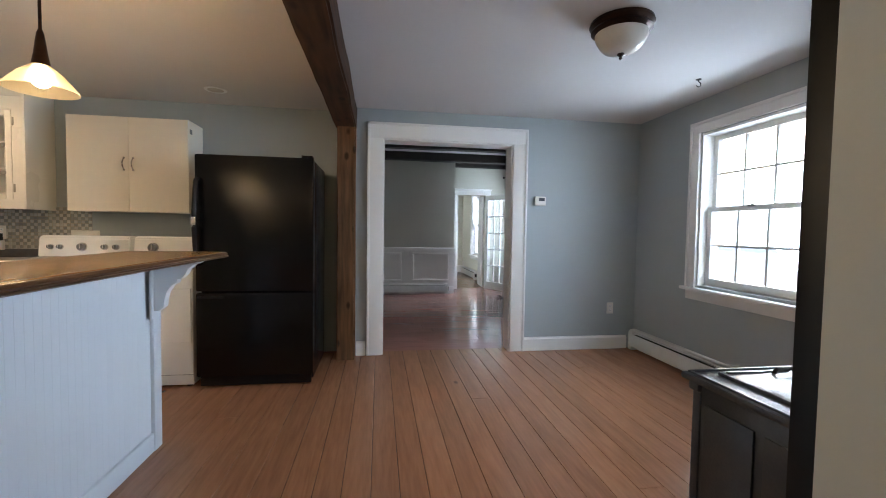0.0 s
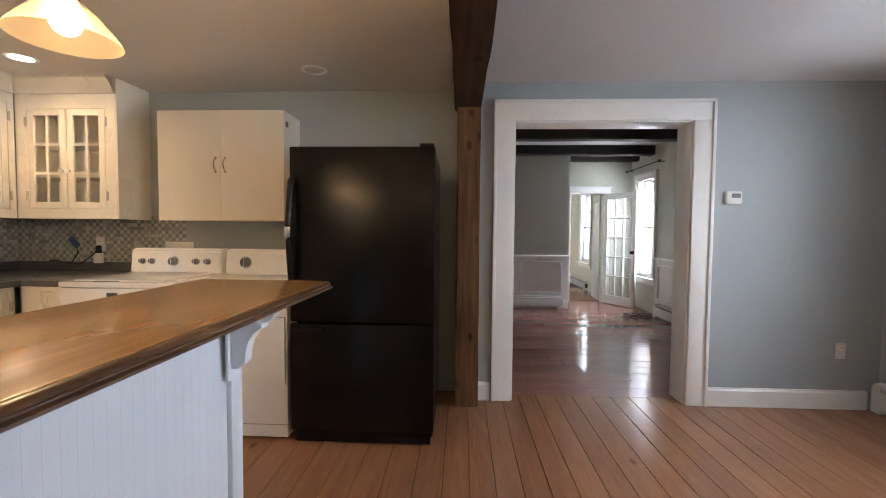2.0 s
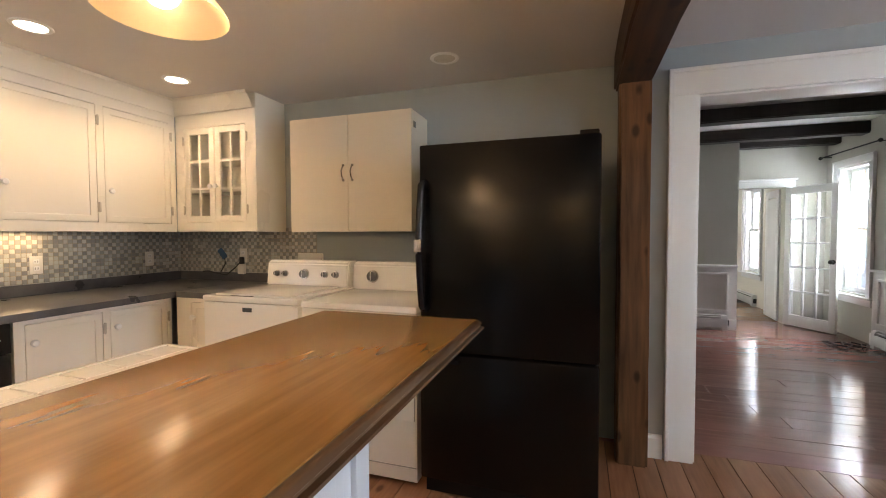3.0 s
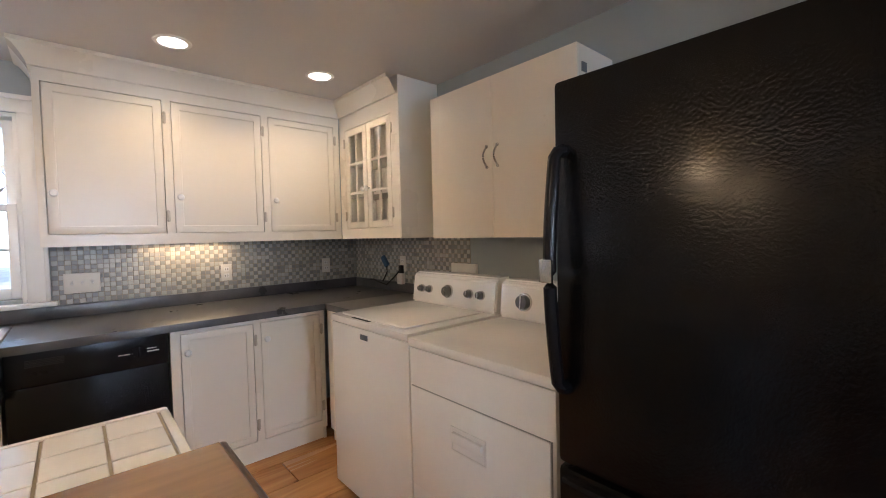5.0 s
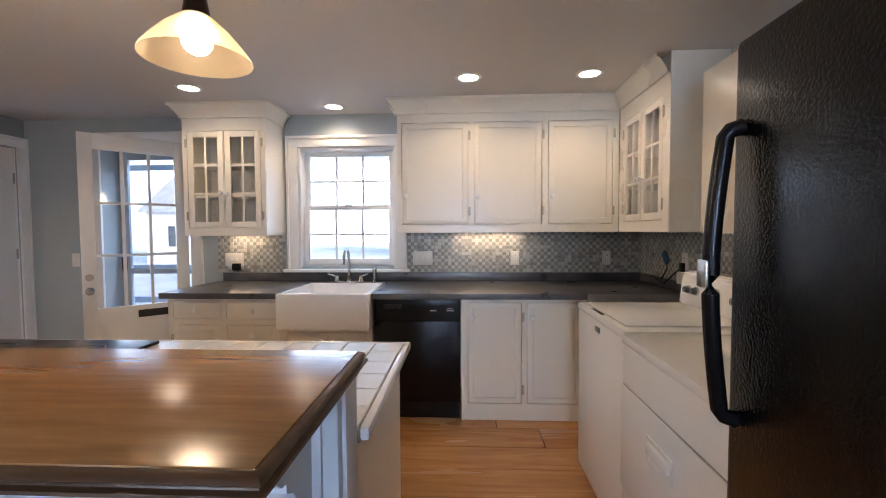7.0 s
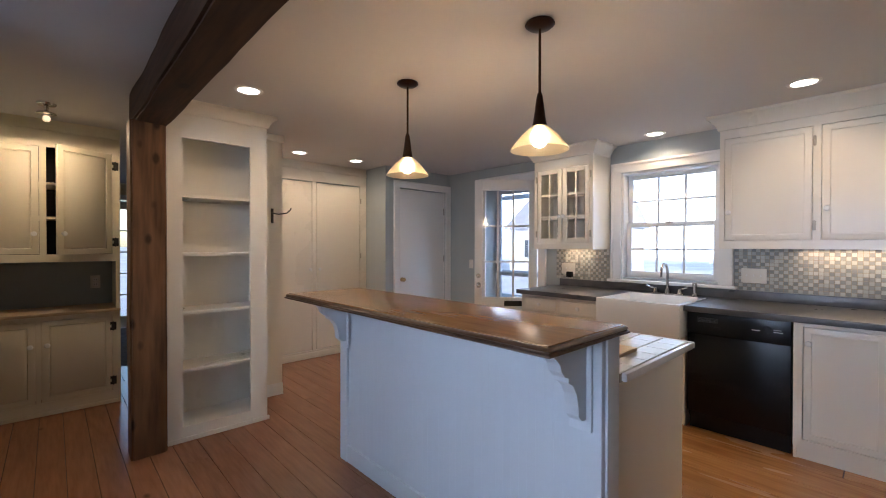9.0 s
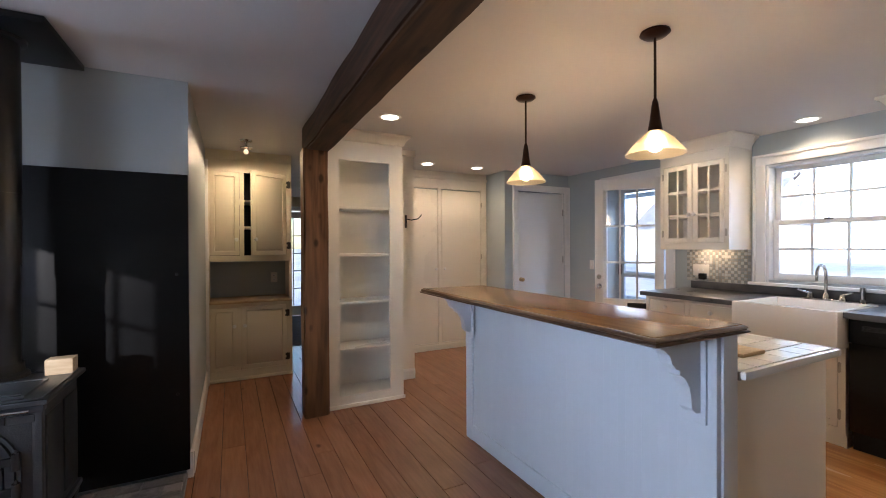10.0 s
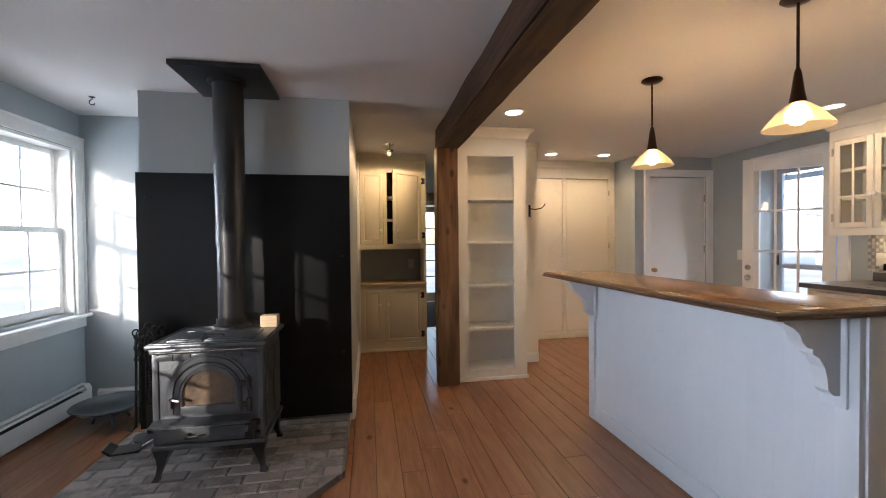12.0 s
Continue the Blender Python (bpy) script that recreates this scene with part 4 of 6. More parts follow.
laundry("white top-loading washing machine with silver dials", pose(-2.800, 3.619, 0), [(0.10, 0.018), (0.17, 0.018), (0.33, 0.03), (0.50, 0.02), (0.585, 0.02)], True)
laundry("white front-loading dryer with a round silver dial", pose(-2.072, 3.592, 0), [(0.155, 0.034), (0.60, 0.026)], False)

# ---- refrigerator ----
root = thing("refrigerator", "black pebbled refrigerator with a bottom freezer", "refrigerator", pose(-1.352, 3.552, 0))
part("cabinet", boxes((0.01, 0.82, 0.075, 0.74, 0.03, 1.715), r=0.006), BLACK_S, root)
d = part("door", boxes((0, 0.829, 0, 0.07, 0.72, 1.72), r=0.014), BLACK, root)
pts = [(0.030, 0.0, 0.925), (0.026, -0.022, 0.932)] + [(0.022 - 0.006 * math.sin(math.pi * k / 14), -0.030 - 0.020 * math.sin(math.pi * k / 14), 0.945 + 0.575 * k / 14) for k in range(15)] + [(0.026, -0.022, 1.533), (0.030, 0.0, 1.54)]
part("handle", tube(bmesh.new(), pts, 0.017, 14), BLACK_S, d, "long bowed black handle")
part("badge", boxes((-0.003, 0.034, -0.070, -0.060, 1.205, 1.265), r=0.004), CHROME, d, "small silver handle badge")
d = part("freezer_door", boxes((0, 0.829, 0, 0.07, 0.085, 0.71), r=0.014), BLACK, root)
part("handle", boxes((0.02, 0.20, -0.022, 0.004, 0.668, 0.692), r=0.008), BLACK_S, d, "short black grip")
part("kick_grille", boxes((0.02, 0.81, 0.03, 0.06, 0.01, 0.08)), BLACK_S, root)
part("hinge_cap", boxes((0.74, 0.82, 0.01, 0.10, 1.718, 1.738), r=0.006), BLACK_S, root)
for x in (0.06, 0.77):
    for y in (0.12, 0.68):
        part("foot", cyl(bmesh.new(), (x, y, 0), (x, y, 0.032), 0.02), BLACK_S, root)

# ---- island ----
root = thing("kitchen_island", "white island with a raised bar wall and corbels", "island", pose(0, 0, 0))
IE, IW, IS, IN = -1.215, -1.985, 1.02, 2.735     # east and west faces, ends
part("bar_wall", boxes((IE - 0.095, IE - 0.002, IS, IN, 0.0, 1.028)), BEAD, root, "pale painted panel wall", smooth=False)
part("skirting", boxes((IE - 0.006, IE + 0.014, IS + 0.075, IN - 0.075, 0, 0.10), r=0.004), BEAD, root)
for y0, y1 in ((IS, IS + 0.075), (IN - 0.075, IN)):
    part("pilaster", boxes((IE - 0.006, IE + 0.018, y0, y1, 0.0, 1.027), r=0.004), BEAD, root)
part("cabinet_body", boxes((IW, IE - 0.095, IS, IN - 0.004, 0.0, 0.862)), CAB, root, smooth=False)
for yc in (IS + 0.070, IN - 0.072):
    bm = bmesh.new()
    prof = [(0.018, 0.0), (0.255, 0.0), (0.255, 0.020), (0.222, 0.034), (0.195, 0.056), (0.182, 0.086), (0.160, 0.106), (0.142, 0.110), (0.142, 0.126), (0.115, 0.142), (0.092, 0.176), (0.082, 0.214), (0.078, 0.252), (0.056, 0.272), (0.018, 0.276)]
    prism(bm, [(IE + x, 1.027 - z) for x, z in prof], "y", yc - 0.024, yc + 0.024)
    corbel = part("corbel", bm, BEAD, root, "scrolled bracket under the bar", smooth=False)
    part("corbel_plate", boxes((IE + 0.018, IE + 0.030, yc - 0.042, yc + 0.042, 0.712, 1.027), r=0.004), BEAD, corbel)
part("end_moulding", boxes((IE - 0.09, IE - 0.005, IN, IN + 0.010, 0.0, 1.027), r=0.004), BEAD, root)
bead_m = boxes((IE - 0.008, IE - 0.0005, -0.0195, 0.0195, 0.1, 1.027), r=0.0005)
bead_me = link_mesh("bead_board", bead_m, BEAD)
nb = 40
for k in range(nb):
    ob = new("bead_board", bead_me)
    ob.parent = root
    ob.matrix_basis = pose(0, IS + 0.075 + (IN - IS - 0.15) * (k + 0.5) / nb, 0)

# bar top: thick plank with a moulded dark edge
BX0, BX1, BY0, BY1 = -1.352, -0.868, 1.0, 2.745
root = thing("bar_top", "polished brown oak bar top with a moulded edge", "countertop", pose(0, 0, 0))
bm = boxes((BX0 + 0.006, BX1 - 0.006, BY0 + 0.006, BY1 - 0.006, 1.030, 1.060), r=0.003)
part("plank", bm, BAR, root)
bm = bmesh.new()
prof = [(-0.002, 1.0575), (0.004, 1.0565), (0.010, 1.052), (0.013, 1.047), (0.009, 1.043), (0.010, 1.040), (0.017, 1.037), (0.018, 1.033), (0.012, 1.029), (-0.03, 1.029)]
corners = [(BX0, BY0, -1, -1), (BX1, BY0, 1, -1), (BX1, BY1, 1, 1), (BX0, BY1, -1, 1)]
rows = [[bm.verts.new((x + sx * (o - 0.006), y + sy * (o - 0.006), z)) for x, y, sx, sy in corners] for o, z in prof]
for a, b in zip(rows, rows[1:]):
    for k in range(4):
        bm.faces.new((a[k], a[(k + 1) % 4], b[(k + 1) % 4], b[k]))
part("moulded_edge", bm, BAR_EDGE, root, "dark moulded edge")

# tiled counter
tiled = thing("tiled_counter", "white tiled counter with beige grout and bullnose edge", "countertop", pose(0, 0, 0))
part("bed", boxes((IW - 0.025, IE - 0.096, IS - 0.01, IN + 0.012, 0.864, 0.893)), GROUT, tiled, smooth=False)
part("edge_trim", boxes((IW - 0.045, IW - 0.025, IS - 0.01, IN + 0.034, 0.868, 0.899), (IW - 0.025, IE - 0.096, IN + 0.012, IN + 0.034, 0.868, 0.899), r=0.008), TILE, tiled)

# cooktop
root = thing("cooktop", "black glass cooktop set in the tiled counter", "cooktop", pose(0, 0, 0))
part("glass_top", boxes((-1.97, -1.45, 1.07, 1.80, 0.8985, 0.912), r=0.004), BLACK_S, root)
for x, y, r in ((-1.83, 1.25, 0.09), (-1.83, 1.61, 0.075), (-1.58, 1.25, 0.075), (-1.58, 1.61, 0.09)):
    part("burner_ring", lathe(bmesh.new(), [(r, 0.9122), (r, 0.9128), (r - 0.006, 0.9128), (r - 0.006, 0.9122)], (x, y, 0), 36), IRON, root, "grey burner ring")
solid("cutting_board", boxes((-1.66, -1.50, 2.53, 2.66, 0.8985, 0.914), r=0.004), PINE, "small pale wooden board on the tiles", "cutting board")

# ---- lamps ----
def pendant(m):
    root = thing("pendant_lamp", "bronze pendant lamp with a flared ribbed glass shade, lit", "pendant lamp", m, "pendants over the bar")
    part("canopy", lathe(bmesh.new(), [(0.001, -0.025), (0.062, -0.026), (0.065, -0.034), (0.05, -0.046), (0.015, -0.052), (0.001, -0.053)]), BRONZE, root)
    part("rod", cyl(bmesh.new(), (0, 0, -0.03), (0, 0, -0.34), 0.006), BRONZE, root)
    part("socket", lathe(bmesh.new(), [(0.008, -0.33), (0.013, -0.345), (0.018, -0.38), (0.024, -0.43), (0.031, -0.47), (0.032, -0.482), (0.001, -0.484)]), BRONZE, root)
    prof = [(0.030, -0.476), (0.045, -0.488), (0.075, -0.515), (0.103, -0.548), (0.124, -0.576), (0.126, -0.583), (0.120, -0.579), (0.099, -0.552), (0.072, -0.520), (0.042, -0.492), (0.027, -0.480)]
    part("shade", lathe(bmesh.new(), prof, seg=72, ribs=0.0012), SHADE, root, "frosted ribbed glass shade").visible_shadow = False
    b = bmesh.new()
    bmesh.ops.create_uvsphere(b, u_segments=16, v_segments=10, radius=0.036, matrix=pose(0, 0, -0.535))
    cyl(b, (0, 0, -0.475), (0, 0, -0.515), 0.014, 0.026)
    part("bulb", b, BULB, root, "glowing bulb")
    return root


for x, y in ((-1.445, 1.385), (-1.45, 2.318)):
    pendant(pose(x, y, C + 0.025))
    lamp("POINT", "pendant_light", (x, y, C - 0.575), PENDANT_WATT, WARM, 0.04)


def can_light(x, y, lit=True):
    root = thing("recessed_light", "white recessed ceiling light, lit" if lit else "white recessed ceiling light, switched off", "ceiling light", pose(x, y, C), "recessed ceiling lights")
    part("trim_ring", lathe(bmesh.new(), [(0.062, -0.001), (0.064, -0.006), (0.082, -0.005), (0.085, -0.001), (0.085, 0.0)], seg=36), TRIM, root)
    part("lens", lathe(bmesh.new(), [(0.063, -0.0015), (0.03, -0.003), (0.001, -0.004)], seg=36), CAN_GLOW if lit else OPAL, root)
    if lit:
        lamp("SPOT", "can_light", (x, y, C - 0.012), CAN_WATT, WARM, 0.05, (x, y, 0))


for x, y in ((-3.17, 3.01), (-3.15, 3.772), (-3.735, 1.954), (-3.24, 1.103), (-0.79, 0.60), (-1.79, -0.90), (-2.46, -0.88)):
    can_light(x, y)
can_light(-1.366, 4.01, False)

root = thing("ceiling_light", "bronze flush ceiling light with an opal glass bowl, off", "ceiling light", pose(1.235, 2.40, C))
part("pan", lathe(bmesh.new(), [(0.001, 0), (0.160, 0), (0.164, -0.015), (0.149, -0.034), (0.155, -0.046), (0.135, -0.062), (0.12, -0.055)], seg=40), BRONZE, root)
part("bowl", lathe(bmesh.new(), [(0.135, -0.058), (0.131, -0.085), (0.113, -0.118), (0.09, -0.145), (0.045, -0.160), (0.001, -0.164)], seg=40), OPAL, root)
part("finial", lathe(bmesh.new(), [(0.018, -0.160), (0.02, -0.168), (0.008, -0.178), (0.01, -0.188), (0.001, -0.196)], seg=16), BRONZE, root)
for x, y in ((2.238, 3.05), (2.247, 0.53)):
    bm = tube(bmesh.new(), [(0, 0, 0), (0, 0, -0.02)] + [(0.018 * math.sin(a), 0, -0.038 + 0.018 * math.cos(a)) for a in [math.pi * k / 8 for k in range(12)]], 0.003, 8)
    cyl(bm, (0, 0, -0.001), (0, 0, -0.005), 0.018)
    ob = solid("ceiling_hook", bm, IRON_D, "small dark metal plant hook in the ceiling", "hook")
    ob.location = (x, y, C)
root = thing("hall_light", "small metal semi-flush hall light with an added bulb", "ceiling light", pose(0.15, -0.62, C))
part("canopy", lathe(bmesh.new(), [(0.001, 0), (0.055, -0.001), (0.05, -0.014), (0.014, -0.02), (0.010, -0.05), (0.05, -0.065), (0.055, -0.075), (0.001, -0.078)]), CHROME, root)
# bulb and its weak glow are added to the metal fixture
b = bmesh.new()
bmesh.ops.create_uvsphere(b, u_segments=14, v_segments=10, radius=0.022, matrix=pose(0, 0, -0.105))
part("bulb", b, DIM_BULB, root, "added dim bulb")
# added warm fill spot at the fixture, lights the hutch and hall
lamp("SPOT", "hall_fill_light", (0.15, -0.62, C - 0.13), HALL_WATT, WARM, 0.03, (0.15, -0.62, 0), 176).data.spot_blend = 0.12
# strip lights under the wall cabinets
for y0, y1 in ((2.90, 3.45), (0.95, 1.3)):
    z = 1.335
    solid("under_cabinet_light", boxes((W + 0.05, W + 0.12, y0, y1, z - 0.02, z + 0.005), r=0.004), PLASTIC, "slim white strip light under the wall cabinet", "strip light")
    lamp("AREA", "under_cabinet_lamp", (W + 0.085, (y0 + y1) / 2, z - 0.024), UNDER_WATT * (y1 - y0) / 0.5, WARM, (0.05, y1 - y0 - 0.05))

# ---- stove corner ----
shield = thing("heat_shield", "glossy black sheet-metal heat shield on the chimney breast", "heat shield", pose(0, 0, 0))
part("sheet", boxes((0.502, 1.885, 0.711, 0.746, 0.05, 1.765), r=0.002), PANEL, shield)
for x, z in ((0.56, 1.19), (0.56, 0.5), (1.83, 1.6), (1.83, 0.5)):
    part("screw", cyl(bmesh.new(), (x, 0.745, z), (x, 0.751, z), 0.009, 0.006, 12), IRON_D, shield, "small dark screw head")
hearth = thing("hearth", "low grey brick hearth with clipped corners", "hearth", pose(0, 0, 0))
HPTS = [(0.515, 0.75), (0.515, 1.50), (0.76, 1.80), (1.66, 1.80), (1.93, 1.50), (1.93, 0.75)]
part("mortar_bed", prism(bmesh.new(), HPTS, "z", 0.0, 0.036), MORTAR, hearth, smooth=False)

S = pose(1.215, 1.43, 0.046, 0, 0, 180)      # front centre of the stove; local -y is the front
stove = thing("wood_stove", "blue-black cast-iron wood stove with an arched glass door", "wood stove", S)
sw, sd, z0, z1 = 0.268, 0.44, 0.165, 0.695
part("firebox", boxes((-sw, sw, 0.0, sd, z0, z1), r=0.012), IRON, stove)
part("base_rim", boxes((-sw - 0.014, sw + 0.014, -0.016, sd + 0.014, z0 - 0.005, z0 + 0.022), r=0.008), IRON, stove)
bm = prism(bmesh.new(), [(0.0, z0 + 0.118), (-0.050, z0 + 0.124), (-0.066, z0 + 0.132), (-0.066, z0 + 0.142), (-0.05, z0 + 0.146), (0.0, z0 + 0.158)], "x", -sw - 0.004, sw - 0.055)
bmesh.ops.bevel(bm, geom=list(bm.edges), offset=0.003, segments=2, affect="EDGES")
part("ash_lip", bm, IRON, stove)
p = part("ash_door", boxes((-sw + 0.012, sw - 0.075, -0.014, 0.004, z0 + 0.028, z0 + 0.112), r=0.006), IRON, stove)
part("panel_rim", boxes((-sw + 0.022, sw - 0.085, -0.018, -0.012, z0 + 0.036, z0 + 0.042), (-sw + 0.022, sw - 0.085, -0.018, -0.012, z0 + 0.098, z0 + 0.104), r=0.002), IRON, p)
bm = cyl(bmesh.new(), (-0.10, -0.012, z0 + 0.07), (-0.10, -0.046, z0 + 0.07), 0.011, 0.013)
tube(bm, [(-0.10, -0.040, z0 + 0.07), (-0.07, -0.044, z0 + 0.07), (-0.045, -0.042, z0 + 0.074)], 0.006)
part("latch", bm, IRON_D, p)
bm = cyl(bmesh.new(), (sw - 0.045, -0.03, z0 + 0.03), (sw - 0.045, -0.03, z0 + 0.13), 0.012)
box(bm, sw - 0.09, sw - 0.01, -0.024, 0.002, z0 + 0.035, z0 + 0.062, 0.004)
box(bm, sw - 0.09, sw - 0.01, -0.024, 0.002, z0 + 0.098, z0 + 0.125, 0.004)
part("ash_door_hinge", bm, IRON_D, stove)
part("top_plate", boxes((-sw - 0.030, sw + 0.030, -0.035, sd + 0.02, z1, z1 + 0.022), r=0.009), IRON, stove)
part("top_rim", boxes((-sw - 0.016, sw + 0.016, -0.022, -0.012, z1 + 0.02, z1 + 0.028), (-sw - 0.016, sw + 0.016, sd - 0.01, sd, z1 + 0.02, z1 + 0.028), (-sw - 0.016, -sw - 0.006, -0.012, sd - 0.01, z1 + 0.02, z1 + 0.028), (sw + 0.006, sw + 0.016, -0.012, sd - 0.01, z1 + 0.02, z1 + 0.028), r=0.003), IRON, stove)
for x0_, x1_ in ((-0.215, -0.04), (-0.03, 0.215)):
    g = part("griddle", boxes((x0_, x1_, 0.02, 0.27, z1 + 0.020, z1 + 0.033), r=0.005), IRON, stove)
    part("griddle_lip", boxes((x0_ + 0.015, x1_ - 0.015, 0.035, 0.045, z1 + 0.032, z1 + 0.037), (x0_ + 0.015, x1_ - 0.015, 0.245, 0.255, z1 + 0.032, z1 + 0.037), r=0.002), IRON, g)
part("griddle_handle", tube(bmesh.new(), [(-0.06, 0.06, z1 + 0.034), (-0.05, 0.06, z1 + 0.048), (0.05, 0.06, z1 + 0.048), (0.06, 0.06, z1 + 0.034)], 0.006), IRON_D, stove)
bm = cyl(bmesh.new(), (-sw + 0.02, -0.042, z1 - 0.014), (sw - 0.02, -0.042, z1 - 0.014), 0.006)
part("warming_bar", bm, CHROME, stove, "polished front bar")
part("cornice", boxes((-sw - 0.014, sw + 0.014, -0.018, 0.02, z1 - 0.030, z1 - 0.002), r=0.007), IRON, stove)
for k in range(6):
    x = -sw + 0.012 + k * (2 * sw - 0.024) / 6
    part("vent_tab", boxes((x + 0.003, x + (2 * sw - 0.024) / 6 - 0.003, -0.010, 0.002, z1 - 0.066, z1 - 0.036), r=0.003), IRON, stove)
for s in (-1, 1):
    part("corner_post", boxes((min(s * (sw - 0.024), s * (sw + 0.006)), max(s * (sw - 0.024), s * (sw + 0.006)), -0.008, 0.022, z0 + 0.02, z1 - 0.03), r=0.005), IRON, stove)
    for k in range(2):
        part("side_rib", boxes((min(s * sw, s * (sw + 0.008)), max(s * sw, s * (sw + 0.008)), 0.04 + k * 0.2, 0.21 + k * 0.2, z0 + 0.06, z1 - 0.06), r=0.004), IRON, stove)


def arch(bm, w, zb, zs, y0, y1, wi=None):
    """An arched plate, or an arched band when wi, the inner half-width, is given; springs at zs."""
    k = 20
    out = [(-w, zb)] + [(-w * math.cos(math.pi * i / k), zs + w * math.sin(math.pi * i / k)) for i in range(k + 1)] + [(w, zb)]
    if wi is None:
        return prism(bm, out, "y", y0, y1)
    inn = [(-wi, zb)] + [(-wi * math.cos(math.pi * i / k), zs + wi * math.sin(math.pi * i / k)) for i in range(k + 1)] + [(wi, zb)]
    rows = [[bm.verts.new((u, y, v)) for u, v in line] for line, y in ((out, y1), (out, y0), (inn, y0), (inn, y1))]
    for a, b in zip(rows, rows[1:]):
        for i in range(len(a) - 1):
            bm.faces.new((a[i], a[i + 1], b[i + 1], b[i]))
    for i in (0, -1):
        bm.faces.new([r[i] for r in rows])
    return bm


zb, zs = 0.345, 0.450
for ro, ri, out in ((0.212, 0.200, 0.012), (0.196, 0.172, 0.020), (0.172, 0.166, 0.010)):
    part("arch_surround", arch(bmesh.new(), ro, zb, zs, -out, 0.002, ri), IRON, stove)
door = part("fire_door", arch(bmesh.new(), 0.163, zb, zs, -0.020, 0.002, 0.126), IRON, stove)
part("door_bead", arch(bmesh.new(), 0.152, zb + 0.012, zs, -0.027, -0.018, 0.140), IRON, door)
part("door_bottom", boxes((-0.163, 0.163, -0.022, 0.002, zb - 0.004, zb + 0.044), r=0.004), IRON, door)
part("glass", arch(bmesh.new(), 0.128, zb + 0.04, zs, -0.010, -0.004), STOVE_GLASS, door, "sooty arched glass")
bm = cyl(bmesh.new(), (-0.168, -0.004, zs - 0.012), (-0.168, -0.052, zs - 0.012), 0.009)
tube(bm, [(-0.168, -0.046, zs - 0.012), (-0.150, -0.056, zs - 0.014), (-0.125, -0.058, zs - 0.020)], 0.008)
part("door_handle", bm, CHROME, door, "bright spring door handle")
bm = cyl(bmesh.new(), (-0.168, -0.03, zs - 0.02), (-0.172, -0.03, zs - 0.065), 0.010, 0.006)
part("latch_tongue", bm, IRON_D, door)
for z in (zb + 0.035, zs + 0.045):
    bm = cyl(bmesh.new(), (0.205, -0.030, z - 0.032), (0.205, -0.030, z + 0.032), 0.013)
    box(bm, 0.160, 0.215, -0.032, -0.016, z - 0.015, z + 0.015, 0.004)
    cyl(bm, (0.205, -0.030, z + 0.03), (0.205, -0.030, z + 0.045), 0.008, 0.003)
    part("hinge", bm, IRON_D, stove)
for s in (-1, 1):
    for y, o in ((0.03, -1), (sd - 0.05, 1)):
        bm = bmesh.new()
        pr = [(0.040, z0), (0.036, z0 - 0.025), (0.025, z0 - 0.06), (0.016, z0 - 0.10), (0.011, z0 - 0.14), (0.015, 0.012), (0.017, 0.0)]
        rows = []
        for i, (r, z) in enumerate(pr):
            t_ = (z0 - z) / z0
            cx, cy = s * (sw - 0.03 + 0.030 * t_ * t_), y + o * 0.030 * t_ * t_
            rows.append([bm.verts.new((cx + r * u, cy + r * v, z)) for u, v in ((-1, -1), (1, -1), (1, 1), (-1, 1))])
        for a, b in zip(rows, rows[1:]):
            for k in range(4):
                bm.faces.new((a[k], a[(k + 1) % 4], b[(k + 1) % 4], b[k]))
        bm.faces.new(rows[-1])
        part("leg", bm, IRON_D, stove)
part("flue_collar", lathe(bmesh.new(), [(0.11, z1 + 0.024), (0.108, z1 + 0.04), (0.092, z1 + 0.05), (0.090, z1 + 0.09)], (0.0, 0.40, 0)), IRON_D, stove)

root = thing("stove_pipe", "matte black stove pipe with a square ceiling plate", "stove pipe", pose(1.215, 1.03, 0))
FLUE = mat("satin_black_flue", (0.006, 0.006, 0.0065), (0.010, 0.010, 0.011), 0.34, 0.0, scale=5, bump=0.1, bscale=60)
part("lower_pipe", cyl(bmesh.new(), (0, 0, z1 + 0.10), (0, 0, 1.29), 0.080, seg=36), FLUE, root)
part("upper_pipe", cyl(bmesh.new(), (0, 0, 1.27), (0, 0, 1.60), 0.085, seg=36), FLUE, root)
part("top_pipe", cyl(bmesh.new(), (0, 0, 1.59), (0, 0, C - 0.02), 0.088, seg=36), FLUE, root)
part("ceiling_plate", boxes((-0.245, 0.245, -0.30, 0.24, C - 0.03, C - 0.001), r=0.003), FLUE, root)
part("collar", lathe(bmesh.new(), [(0.112, C - 0.03), (0.110, C - 0.045), (0.092, C - 0.05), (0.088, C - 0.052)], seg=36), FLUE, root)
solid("wood_block", boxes((0.94, 1.04, 1.005, 1.08, 0.764, 0.834), r=0.002), PINE, "small pale pine block standing on the stove", "wood block")

root = thing("fire_tools", "black iron fireplace tools hanging on a stand", "fire tools", pose(1.765, 0.86, 0.046, 0, 0, 25))
part("base", lathe(bmesh.new(), [(0.001, 0.0), (0.10, 0.0), (0.10, 0.012), (0.03, 0.03), (0.012, 0.04)]), IRON_D, root)
bm = bmesh.new()
tube(bm, [(0.004 * math.cos(k * 1.1), 0.004 * math.sin(k * 1.1), 0.03 + 0.66 * k / 30) for k in range(31)], 0.011, 8)
tube(bm, [(0.025 * math.sin(a), 0, 0.715 - 0.025 * math.cos(a)) for a in [math.pi * k / 6 for k in range(13)]], 0.007, 8)
for a in (0.3, 1.87, 3.44, 5.01):
    tube(bm, [(0, 0, 0.63), (0.035 * math.cos(a), 0.035 * math.sin(a), 0.655), (0.06 * math.cos(a), 0.06 * math.sin(a), 0.635), (0.068 * math.cos(a), 0.068 * math.sin(a), 0.655)], 0.006, 8)
part("stand", bm, IRON_D, root)


